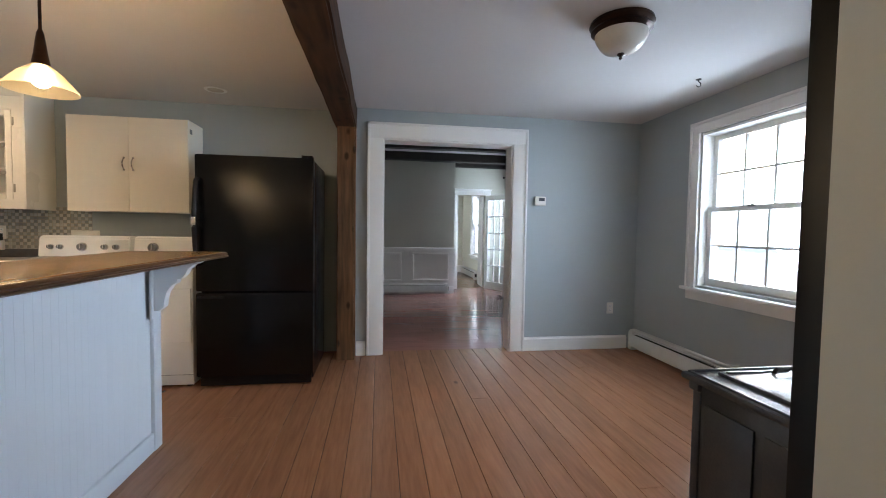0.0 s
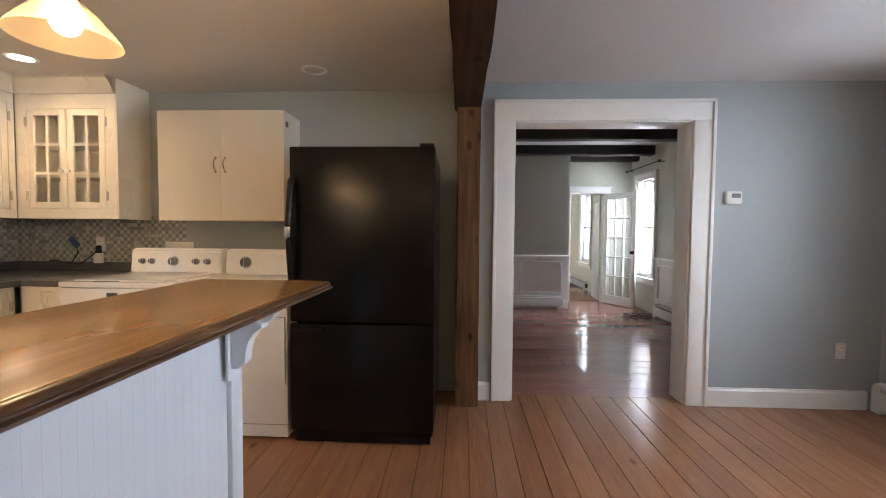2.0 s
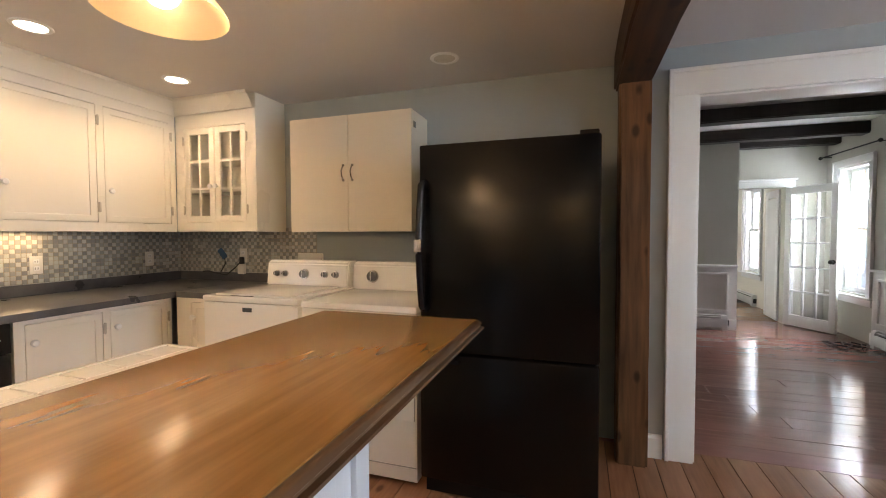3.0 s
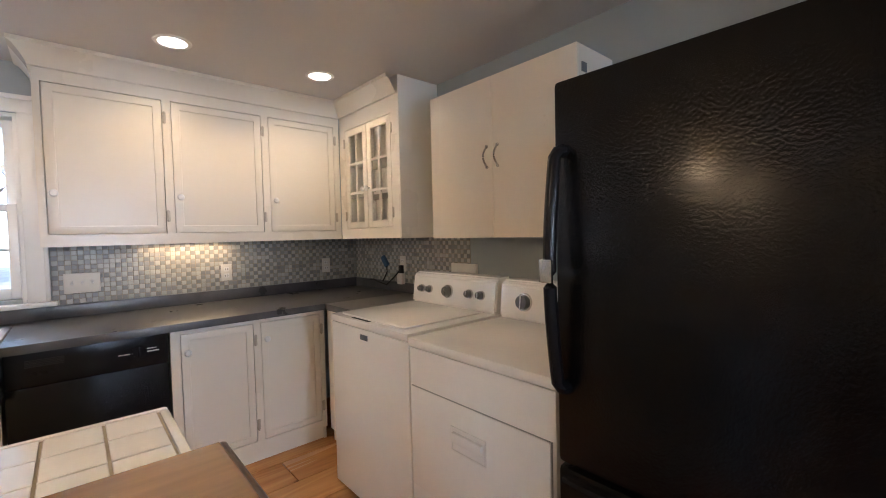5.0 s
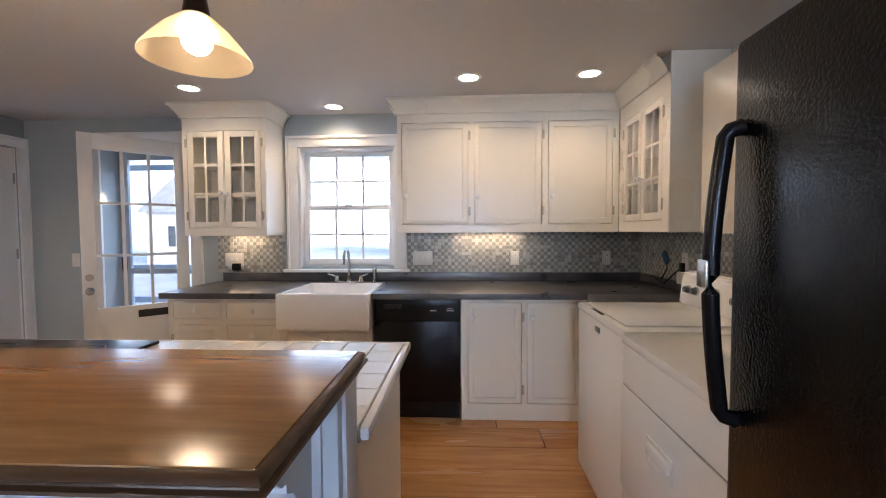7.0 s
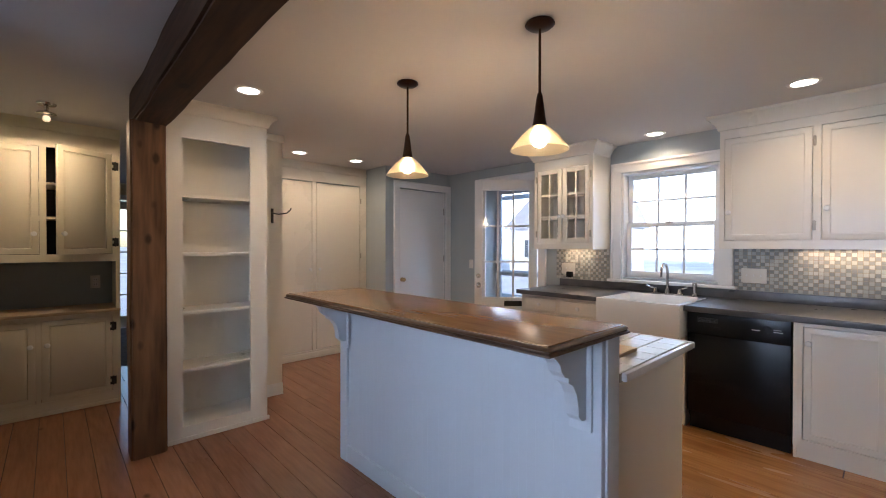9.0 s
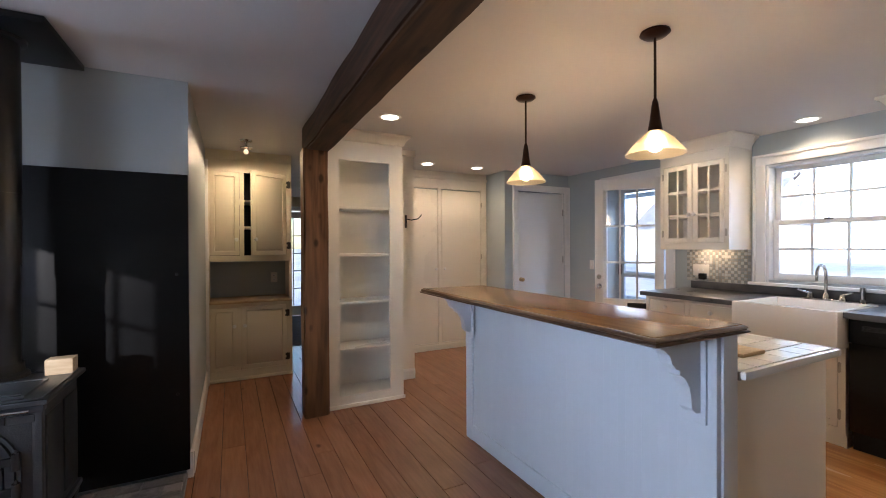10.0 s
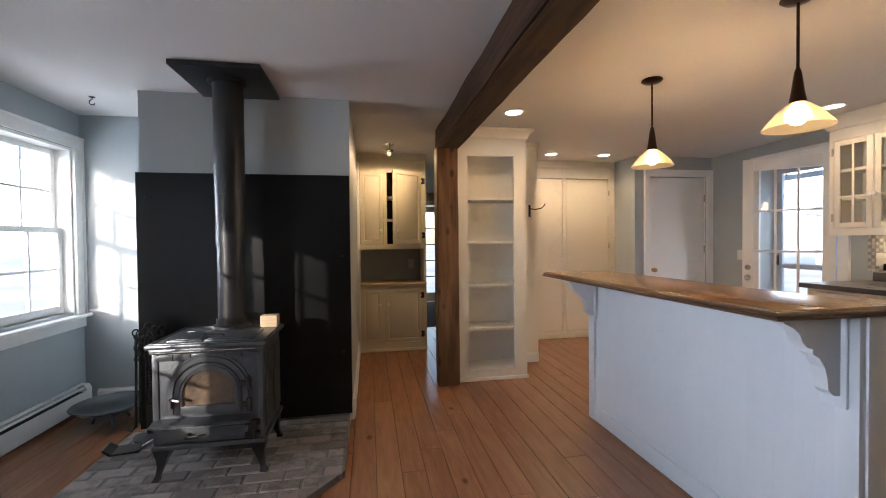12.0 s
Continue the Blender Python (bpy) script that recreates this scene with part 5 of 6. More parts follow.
def tool_handle(bm, a, r, top, low):
    """A rod with a twisted grip and a hanging loop, at angle a round the stand."""
    cx, cy = r * math.cos(a), r * math.sin(a)
    tube(bm, [(cx, cy, top), (cx * 1.05, cy * 1.05, (top + low) / 2), (cx * 1.15, cy * 1.15, low)], 0.008, 8)
    tube(bm, [(cx + 0.006 * math.cos(k), cy + 0.006 * math.sin(k), top - 0.012 * k) for k in range(14)], 0.009, 8)
    tube(bm, [(cx + 0.018 * math.sin(b), cy, top + 0.020 - 0.020 * math.cos(b)) for b in [math.pi * k / 6 for k in range(13)]], 0.005, 8)
    return cx * 1.15, cy * 1.15


bm = bmesh.new()
x_, y_ = tool_handle(bm, 0.3, 0.075, 0.665, 0.09)
tube(bm, [(x_, y_, 0.10), (x_ + 0.02, y_, 0.07), (x_ + 0.045, y_, 0.085)], 0.007, 8)
part("poker", bm, IRON_D, root)
bm = bmesh.new()
x_, y_ = tool_handle(bm, 1.87, 0.075, 0.690, 0.22)
box(bm, x_ - 0.05, x_ + 0.05, y_ - 0.008, y_ + 0.006, 0.05, 0.23, 0.006)
part("shovel", bm, IRON_D, root)
bm = bmesh.new()
x_, y_ = tool_handle(bm, 3.44, 0.075, 0.675, 0.25)
cyl(bm, (x_, y_, 0.26), (x_, y_, 0.07), 0.018, 0.045, 14)
part("brush", bm, IRON_D, root)
bm = bmesh.new()
tool_handle(bm, 5.01, 0.07, 0.66, 0.08)
tool_handle(bm, 5.4, 0.085, 0.64, 0.08)
part("tongs", bm, IRON_D, root)
root = thing("ash_pan", "shallow dark metal pan on a low stand", "pan", pose(2.22, 0.45, 0))
part("pan", lathe(bmesh.new(), [(0.001, 0.095), (0.12, 0.098), (0.20, 0.125), (0.235, 0.15), (0.24, 0.146), (0.2, 0.118), (0.12, 0.09), (0.001, 0.087)], seg=36), IRON, root)
for k in range(3):
    a = 2.1 * k
    part("leg", tube(bmesh.new(), [(0.09 * math.cos(a), 0.09 * math.sin(a), 0.095), (0.12 * math.cos(a), 0.12 * math.sin(a), 0.0)], 0.009), IRON, root)
root = thing("ash_shovel", "dark iron ash shovel lying on the hearth", "shovel", pose(1.765, 1.02, 0.046, 0, 0, 10))
part("scoop", prism(bmesh.new(), [(-0.02, 0.0), (0.13, 0.0), (0.17, 0.035), (0.16, 0.04), (0.12, 0.01), (-0.02, 0.01)], "y", -0.06, 0.06), IRON_D, root)
part("handle", tube(bmesh.new(), [(-0.02, 0, 0.01), (-0.1, 0, 0.05), (-0.2, 0, 0.07)], 0.009), CHROME, root)

# ---- bookcase, closet and hutch ----
KX0, KX1, KF, KB = -1.081, -0.430, 0.11, -0.20
root = thing("bookcase", "tall white built-in bookcase with five empty shelves", "bookcase", pose(0, 0, 0))
bm = boxes((KX0, KX0 + 0.122, KF - 0.02, KF, 0.0, C - 0.002), (KX1 - 0.09, KX1, KF - 0.02, KF, 0.0, C - 0.002), (KX0 + 0.122, KX1 - 0.09, KF - 0.02, KF, 2.065, C - 0.002), (KX0 + 0.122, KX1 - 0.09, KF - 0.02, KF, 0.0, 0.098))
part("face_frame", bm, CAB, root, smooth=False)
part("side", boxes((KX0, KX0 + 0.02, KB, KF - 0.02, 0, C - 0.002)), CAB, root, smooth=False)
part("side", boxes((KX1 - 0.02, KX1, KB, KF - 0.02, 0, C - 0.002)), CAB, root, smooth=False)
part("back", boxes((KX0 + 0.02, KX1 - 0.02, KB, KB + 0.012, 0, C - 0.002)), CAB, root, smooth=False)
for z in (0.096, 0.484, 0.881, 1.282, 1.682):
    part("shelf", boxes((KX0 + 0.02, KX1 - 0.02, KB + 0.012, KF - 0.021, z - 0.02, z), r=0.002), CAB, root)
part("base_moulding", boxes((KX0 - 0.012, KX1, KF, KF + 0.014, 0, 0.03), r=0.004), CAB, root)
bm = bmesh.new()
crown(bm, 0, KX1 - KX0, C - 0.09, h=0.088, out=0.06, right=0.30)
bmesh.ops.transform(bm, matrix=pose(KX1, KF, 0, 0, 0, 180), verts=bm.verts)
part("crown", bm, CAB, root)
solid("wall_cap", boxes((-1.40, -1.094, -0.38, -0.345, C - 0.06, C - 0.001), r=0.008), CAB, "white moulding at the top of the wall end", "moulding", "structure")
root = thing("coat_hook", "black iron coat hook on the wall end", "hook", pose(-1.30, -0.366, 1.62))
part("plate", boxes((-0.012, 0.012, 0, 0.006, -0.09, 0.04), r=0.003), IRON_D, root)
part("hook", tube(bmesh.new(), [(0, 0.004, 0.0), (-0.04, 0.05, -0.012), (-0.10, 0.08, 0.0), (-0.13, 0.085, 0.03), (-0.135, 0.085, 0.045)], 0.006), IRON_D, root)

root = thing("closet", "white built-in closet with two flush doors", "closet", pose(-1.39, -1.30, 0, 0, 0, 180))
cells = [(0.10, 0.735, 0.09, 2.09), (0.785, 1.385, 0.09, 2.09)]
bm = bmesh.new()
face_frame(bm, 1.478, 0.0, C - 0.002, cells)
part("face_frame", bm, CAB, root, smooth=False)
for (x0, x1, a, b), kx in zip(cells, (0.70, 0.82)):
    bm = boxes((x0 + 0.006, x1 - 0.006, 0.003, 0.02, a + 0.006, b - 0.012), r=0.002)
    d = part("door", bm, CAB, root, smooth=False)
    knob(kx, 1.05, 0.001, d)
    hinges(x0 - 0.009 if kx > x0 + 0.3 else x1 + 0.009, (0.3, 1.2, 1.9), 0.0, d)
part("base_moulding", boxes((0.0, 1.478, -0.014, 0, 0, 0.07), r=0.004), CAB, root)
part("cornice", boxes((0.0, 1.478, -0.02, 0, C - 0.10, C - 0.07), r=0.006), CAB, root)

root = thing("hutch", "cream painted built-in hutch with an open cupboard door", "hutch", pose(0.498, -1.12, 0, 0, 0, 180))
hw, hd = 0.797, 0.46
lower = [(0.03, 0.275, 0.10, 0.74), (0.305, 0.745, 0.10, 0.74)]
upper = [(0.03, 0.30, 1.26, 2.10), (0.34, 0.745, 1.26, 2.10)]
bm = bmesh.new()
face_frame(bm, hw, 0.0, 0.775, lower)
face_frame(bm, hw, 1.20, C - 0.002, upper)
box(bm, 0, 0.03, 0, 0.02, 0.80, 1.20)
box(bm, hw - 0.03, hw, 0, 0.02, 0.80, 1.20)
part("face_frame", bm, HUTCH, root, smooth=False)
part("side", boxes((hw - 0.018, hw, 0.02, hd, 0, C - 0.002)), HUTCH, root, smooth=False)
part("side", boxes((0, 0.018, 0.02, hd, 0, C - 0.002)), HUTCH, root, smooth=False)
part("back", boxes((0.018, hw - 0.018, hd - 0.012, hd, 0.80, 1.20)), WALL, root, smooth=False)
# cupboard back coloured black for the shade behind the ajar door
part("inside", boxes((0.018, hw - 0.018, hd - 0.012, hd, 1.22, C - 0.002)), DARK, root, smooth=False)
part("upper_floor", boxes((0.018, hw - 0.018, 0.02, hd - 0.012, 1.20, 1.218)), HUTCH, root, smooth=False)
for z in (1.55, 1.82):
    part("shelf", boxes((0.018, hw - 0.018, 0.05, hd - 0.012, z - 0.009, z + 0.009)), HUTCH, root)
part("counter", boxes((-0.0, hw, -0.02, hd, 0.776, 0.80), r=0.004), PINE, root, "pale wooden shelf top")


def iron_hinges(x, zs, parent):
    """Square-ended black strap hinges, a leaf on each side of the pin."""
    for z in zs:
        bm = boxes((x - 0.021, x - 0.003, -0.006, 0.001, z - 0.034, z - 0.012), (x - 0.021, x - 0.003, -0.006, 0.001, z + 0.012, z + 0.034), (x + 0.003, x + 0.021, -0.006, 0.001, z - 0.034, z + 0.034), r=0.001)
        box(bm, x - 0.012, x + 0.004, -0.006, 0.001, z - 0.013, z + 0.013)
        cyl(bm, (x, -0.006, z - 0.038), (x, -0.006, z + 0.038), 0.005, seg=8)
        part("hinge", bm, IRON_D, parent, "black iron hinge")


def raised(x0, x1, za, zb):
    """A framed door whose panel rises again in the middle."""
    bm = shaker(x0, x1, za, zb, 0.0, fr=0.055)
    bm.faces.ensure_lookup_table()
    f = max((f for f in bm.faces if f.calc_center_median().y < 0.01), key=lambda f: f.calc_area())
    for step, move in ((0.006, 0.004), (0.022, -0.010)):
        bmesh.ops.inset_region(bm, faces=[f], thickness=step)
        for v in f.verts:
            v.co.y += move
    return bm


d = part("door", raised(lower[0][0] + 0.003, lower[0][1] - 0.003, 0.103, 0.737), HUTCH, root)
knob(0.245, 0.55, 0, d)
d = part("door", raised(lower[1][0] + 0.003, lower[1][1] - 0.003, 0.103, 0.737), HUTCH, root)
knob(0.34, 0.55, 0, d)
iron_hinges(0.748, (0.19, 0.65), d)
d = part("door", raised(upper[0][0] + 0.003, upper[0][1] - 0.003, 1.263, 2.097), HUTCH, root)
knob(0.27, 1.42, 0, d)
bm = raised(-0.402, -0.003, 1.263, 2.097)
bmesh.ops.transform(bm, matrix=pose(0.745, -0.004, 0, 0, 0, 32), verts=bm.verts)
d = part("door", bm, HUTCH, root, "cupboard door standing ajar")
k = knob(-0.372, 1.42, 0, d)
k.matrix_basis = pose(0.745, -0.004, 0, 0, 0, 32)
iron_hinges(0.766, (1.36, 2.0), d)
part("crown", boxes((0, hw, -0.02, 0, C - 0.09, C - 0.05), r=0.006), HUTCH, root)
part("base_moulding", boxes((0, hw, -0.012, 0, 0, 0.03), r=0.003), HUTCH, root)
solid("trim_hall_corner", boxes((0.474, 0.499, -1.12, -1.06, 0, 2.2), r=0.003), TRIM, "white painted trim board beside the hutch", "trim", "structure")

# ---- doors ----
root = thing("door_1", "closed white plank door with a brass knob", "door", pose(-3.475, -0.88, 0, 0, 0, 180), kind="structure")
part("slab", boxes((-0.392, 0.392, 0.012, 0.047, 0.012, 2.056), r=0.003), TRIM, root)
bm = lathe(bmesh.new(), [(0.001, 0.06), (0.020, 0.057), (0.027, 0.045), (0.022, 0.03), (0.010, 0.022), (0.010, 0.008), (0.028, 0.006), (0.028, 0.0)], seg=20)
bmesh.ops.transform(bm, matrix=pose(-0.335, 0.012, 0.90, 90), verts=bm.verts)
part("door_knob", bm, BRASS, root, "round brass knob")
for z in (0.3, 1.15, 1.8):
    part("hinge", boxes((0.383, 0.401, 0.004, 0.013, z - 0.045, z + 0.045), r=0.002), CHROME, root)
part("jamb", boxes((-0.399, -0.396, 0, 0.12, 0, 2.063), (0.396, 0.399, 0, 0.12, 0, 2.063), r=0.001), TRIM, root)


def glazed_door(name, label, m, w, h, cols, rows, g0, g1, st=0.11, material=None):
    """Door leaf with a grid of panes over a bottom rail; hinge at x = 0, local -y is the face seen."""
    material = material or TRIM
    root = thing(name, label, "door", m, kind="structure")
    bm = boxes((0, st, 0, 0.04, 0.01, h), (w - st, w, 0, 0.04, 0.01, h), (st, w - st, 0, 0.04, g1, h), (st, w - st, 0, 0.04, 0.01, g0), r=0.003)
    if g0 > 0.5:
        box(bm, st + 0.05, w - st - 0.05, -0.006, 0.0, 0.2, g0 - 0.14, 0.005)
    leaf = part("leaf", bm, material, root)
    for i in range(1, cols):
        x = st + (w - 2 * st) * i / cols
        part("muntin", boxes((x - 0.011, x + 0.011, 0.004, 0.036, g0, g1), r=0.004), material, leaf)
    for j in range(1, rows):
        z = g0 + (g1 - g0) * j / rows
        part("muntin", boxes((st, w - st, 0.005, 0.035, z - 0.011, z + 0.011), r=0.004), material, leaf)
    for i in range(cols):
        for j in range(rows):
            part("pane", boxes((st + (w - 2 * st) * i / cols + 0.008, st + (w - 2 * st) * (i + 1) / cols - 0.008, 0.018, 0.022, g0 + (g1 - g0) * j / rows + 0.008, g0 + (g1 - g0) * (j + 1) / rows - 0.008)), GLASS, leaf, smooth=False).visible_shadow = False
    return root, leaf


def round_knob(x, y, z, parent, material):
    bm = lathe(bmesh.new(), [(0.001, 0.062), (0.020, 0.059), (0.028, 0.046), (0.022, 0.03), (0.011, 0.022), (0.011, 0.008), (0.03, 0.006), (0.03, 0.0)], seg=20)
    bmesh.ops.transform(bm, matrix=pose(x, y, z, 90), verts=bm.verts)
    return part("door_knob", bm, material, parent, "round metal knob")


hx, hy, fx, fy = -3.935, 0.60, -3.445, 0.085
ang = math.degrees(math.atan2(fy - hy, fx - hx))
d, leaf = glazed_door("door_2", "white nine-pane porch door standing open", pose(hx, hy, 0, 0, 0, ang + 180) @ pose(-math.hypot(fx - hx, fy - hy), 0, 0), math.hypot(fx - hx, fy - hy), 2.09, 3, 3, 0.74, 1.97, 0.09)
round_knob(0.045, 0, 0.88, leaf, CHROME)
bm = cyl(bmesh.new(), (0.045, 0.0, 0.985), (0.045, -0.016, 0.985), 0.028, 0.024)
part("deadbolt", bm, CHROME, leaf, "round deadbolt")
part("mail_slot", boxes((0.34, 0.60, -0.005, 0.0, 0.64, 0.70), r=0.002), DARK, leaf, "dark slot")
d, leaf = glazed_door("door_3", "white fifteen-pane french door standing open", pose(2.13, 8.74, 0, 0, 0, -61), 0.67, 1.92, 3, 5, 0.16, 1.82, 0.08)
round_knob(0.63, 0, 0.92, leaf, IRON_D)
d, leaf = glazed_door("door_4", "white glazed door at the end of the hall", pose(-1.31, -5.02, 0), 0.80, 2.03, 3, 5, 0.2, 1.9, 0.09)
d, leaf = glazed_door("door_5", "white panelled door open in the far room", pose(2.16, 8.92, 0, 0, 0, 85), 0.58, 1.92, 1, 1, 1.80, 1.82, 0.1)

# ---- wall fittings ----
def plate(name, label, category, m, w=0.07, h=0.115, kind_="outlet"):
    root = thing(name, label, category, m)
    part("cover", boxes((-w / 2, w / 2, -0.006, 0, -h / 2, h / 2), r=0.003), PLASTIC, root)
    if kind_ == "outlet":
        for z in (-0.022, 0.022):
            part("socket", boxes((-0.017, 0.017, -0.008, -0.005, z - 0.014, z + 0.014), r=0.003), TRIM, root)
            part("slot", boxes((-0.009, -0.006, -0.0086, -0.0078, z - 0.006, z + 0.006), (0.006, 0.009, -0.0086, -0.0078, z - 0.006, z + 0.006)), DARK, root)
    else:
        k = kind_
        for i in range(k):
            x = (i - (k - 1) / 2) * 0.046
            part("switch", boxes((x - 0.005, x + 0.005, -0.016, -0.005, -0.006, 0.012), r=0.002), TRIM, root)
    return root


plate("outlet", "ivory wall outlet low on the blue-grey wall", "outlet", pose(2.334, N, 0.42))
plate("outlet", "white outlet on the mosaic backsplash", "outlet", pose(W + 0.008, 3.40, 1.10, 0, 0, 90))
plate("outlet", "white outlet on the mosaic near the corner", "outlet", pose(W + 0.008, 4.15, 1.10, 0, 0, 90))
plate("outlet", "white outlet with a plug on the corner mosaic", "outlet", pose(-3.25, NK - 0.008, 1.12))
plate("light_switch", "white triple switch plate on the mosaic", "switch", pose(W + 0.008, 2.63, 1.10, 0, 0, 90), 0.165, 0.115, 3)
plate("light_switch", "white double switch plate with a black plug", "switch", pose(W + 0.008, 1.0, 1.09, 0, 0, 90), 0.16, 0.115, 2)
plate("outlet", "ivory outlet in the hutch recess", "outlet", pose(-0.16, -1.568, 1.0, 0, 0, 180))
plate("light_switch", "white switch plate by the porch door", "switch", pose(W, -0.44, 1.09, 0, 0, 90), 0.07, 0.115, 1)
solid("plug_adapter", boxes((W + 0.014, W + 0.06, 1.0, 1.06, 1.0, 1.06), r=0.006), BLACK_S, "black plug-in adapter on the backsplash", "plug")
root = thing("thermostat", "white wall thermostat with a small grey display", "thermostat", pose(1.545, N, 1.50))
part("case", boxes((-0.055, 0.055, -0.028, 0, -0.045, 0.045), r=0.008), PLASTIC, root)
part("display", boxes((-0.02, 0.04, -0.0295, -0.027, 0.0, 0.03)), IRON, root, "small grey display")
root = thing("power_cord", "black cord with a blue-taped plug on the worktop", "cord", pose(-3.36, NK - 0.05, TOP))
part("cord", tube(bmesh.new(), [(0.10, 0.02, 0.17), (0.09, -0.03, 0.12), (0.02, -0.05, 0.06), (-0.10, -0.05, 0.075), (-0.20, -0.02, 0.085), (-0.26, -0.02, 0.08)], 0.005), CABLE, root)
bm = boxes((-0.045, 0.045, -0.012, 0.012, -0.02, 0.02), r=0.005)
bmesh.ops.transform(bm, matrix=pose(-0.07, 0.0, 0.23, 0, 50, 0), verts=bm.verts)
part("taped_plug", bm, TAPE, root, "plug wrapped in blue tape")
part("tape_tail", tube(bmesh.new(), [(-0.05, 0, 0.20), (-0.03, -0.01, 0.15), (-0.06, -0.03, 0.08)], 0.005), CABLE, root)
root = thing("timer_plug", "white plug-in timer hanging from the outlet", "plug", pose(-3.25, NK - 0.014, 1.02))
part("case", boxes((-0.03, 0.03, -0.035, 0, -0.05, 0.03), r=0.006), PLASTIC, root)
part("prong_block", boxes((-0.014, 0.014, -0.03, 0, 0.03, 0.09), r=0.004), CABLE, root)
root = thing("laundry_valve_box", "white recessed valve box behind the washer", "valve box", pose(-2.60, NK - 0.001, 1.115))
part("frame", boxes((-0.11, 0.11, -0.02, 0, -0.03, 0.03), r=0.004), PLASTIC, root)

# ---- parlour details ----
root = thing("curtain_rod", "thin dark metal curtain rod above the parlour window", "curtain rod", pose(0, 0, 0))
part("rod", cyl(bmesh.new(), (2.50, 7.5, 2.30), (2.50, 8.7, 2.30), 0.009), IRON_D, root)
for y in (7.5, 8.7):
    part("finial", lathe(bmesh.new(), [(0.001, -0.025), (0.02, -0.012), (0.022, 0), (0.02, 0.012), (0.001, 0.025)], (2.50, y, 2.30)), IRON_D, root)
    part("bracket", tube(bmesh.new(), [(2.60, y + 0.05 * (1 if y < 8 else -1), 2.30), (2.50, y + 0.05 * (1 if y < 8 else -1), 2.30)], 0.006), IRON_D, root)
bm = tube(bmesh.new(), [(2.46 - 0.16 * k / 10 + 0.05 * math.sin(k * 1.9), 7.55 + 0.12 * math.cos(k * 1.3), 0.012 + 0.008 * (k % 3)) for k in range(24)], 0.008)
solid("cable_coil", bm, CABLE, "loose black cable coiled on the parlour floor", "cable")


# ---- outdoors ----
solid("ground", boxes((-400, 400, -400, 400, -0.9, -0.5)), SNOW, "pale winter lawn", "ground", "structure", smooth=False)


def house(label, m, w, d, h):
    root = thing("house", label, "house", m)
    bm = bmesh.new()
    k = int(h / 0.2)
    for i in range(k):
        box(bm, -w / 2 - 0.01 * (1 - i % 2), w / 2 + 0.01 * (1 - i % 2), -d / 2, d / 2, i * 0.2, i * 0.2 + 0.2)
    part("wall", bm, SIDING, root, smooth=False)
    bm = prism(bmesh.new(), [(-w / 2 - 0.4, h), (w / 2 + 0.4, h), (0, h + w * 0.42)], "y", -d / 2 - 0.3, d / 2 + 0.3)
    part("roof", bm, ROOF, root, smooth=False)
    for s in (-1, 1):
        for z in (0.9, 3.3):
            if z + 1.4 < h:
                wdw = part("window", boxes((w / 2, w / 2 + 0.05, s * d / 4 - 0.5, s * d / 4 + 0.5, z, z + 1.4)), TRIM, root, smooth=False)
                part("pane", boxes((w / 2 + 0.05, w / 2 + 0.06, s * d / 4 - 0.4, s * d / 4 + 0.4, z + 0.1, z + 1.3)), IRON, wdw, smooth=False)
    return root


house("pale clapboard neighbouring house with a grey roof", pose(-34, 6, -0.5), 9, 11, 5.2)
# out of view, added only to block the sun from window_4
house("unseen added house that keeps sun off the parlour window", pose(14.98, 26, -0.5, 0, 0, -38.5), 4.4, 6, 7.5)
house("pale clapboard garage across the lawn", pose(-27, -12, -0.5), 6, 7, 3.0)


def bare_tree(m, h, seed):
    """A leafless winter tree: tapered trunk, limbs and many twigs."""
    rnd = random.Random(seed)
    root = thing("tree", "bare winter tree with fine branches", "tree", m, "bare trees")
    trunk, crown_ = bmesh.new(), bmesh.new()
    cyl(trunk, (0, 0, 0), (0, 0, h * 0.55), h * 0.022, h * 0.012, 10)

    def grow(p, d, l, r, depth):
        q = p + d * l
        cyl(crown_, p, q, r, r * 0.6, 5, caps=False)
        if depth:
            for _ in range(3):
                nd = (d + Vector((rnd.uniform(-0.8, 0.8), rnd.uniform(-0.8, 0.8), rnd.uniform(-0.1, 0.6)))).normalized()
                grow(p + d * l * rnd.uniform(0.5, 1.0), nd, l * rnd.uniform(0.55, 0.75), r * 0.55, depth - 1)
    for k in range(7):
        a = rnd.uniform(0, 6.28)
        grow(Vector((0, 0, h * rnd.uniform(0.3, 0.55))), Vector((math.cos(a) * 0.8, math.sin(a) * 0.8, 0.9)).normalized(), h * 0.2, h * 0.008, 3)
    part("trunk", trunk, BARK, root)
    part("branches", crown_, BARK, root, smooth=False)


for k, (x, y, h) in enumerate(((-46, -2, 10), (-38, -14, 11), (-30, -24, 9), (-52, 12, 12), (16, 9, 9))):
    bare_tree(pose(x, y, -0.5, 0, 0, 70 * k), h, k)

# added glowing sheets past the lawn, to brighten what the windows look onto
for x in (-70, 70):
    solid("backdrop", boxes((x - 0.2, x + 0.2, -130, 130, -0.5, 13)), BACKDROP_GLOW, "added glowing pale-blue backdrop that whitens the window views", "backdrop", "structure", smooth=False)

# glazed porch beyond the door: posts, rails, low wall and roof
root = thing("porch", "blue-grey painted porch with posts and rails", "porch", pose(0, 0, 0))
part("deck", boxes((-5.6, -4.15, -1.6, 0.50, -0.5, -0.03)), PORCH, root, smooth=False)
part("roof", boxes((-5.8, -4.16, -1.8, 0.56, 2.35, 2.5)), PORCH, root, smooth=False)
for y in (-1.55, -0.55, 0.42):
    part("post", boxes((-5.55, -5.46, y - 0.045, y + 0.045, -0.03, 2.35), r=0.004), PORCH, root)
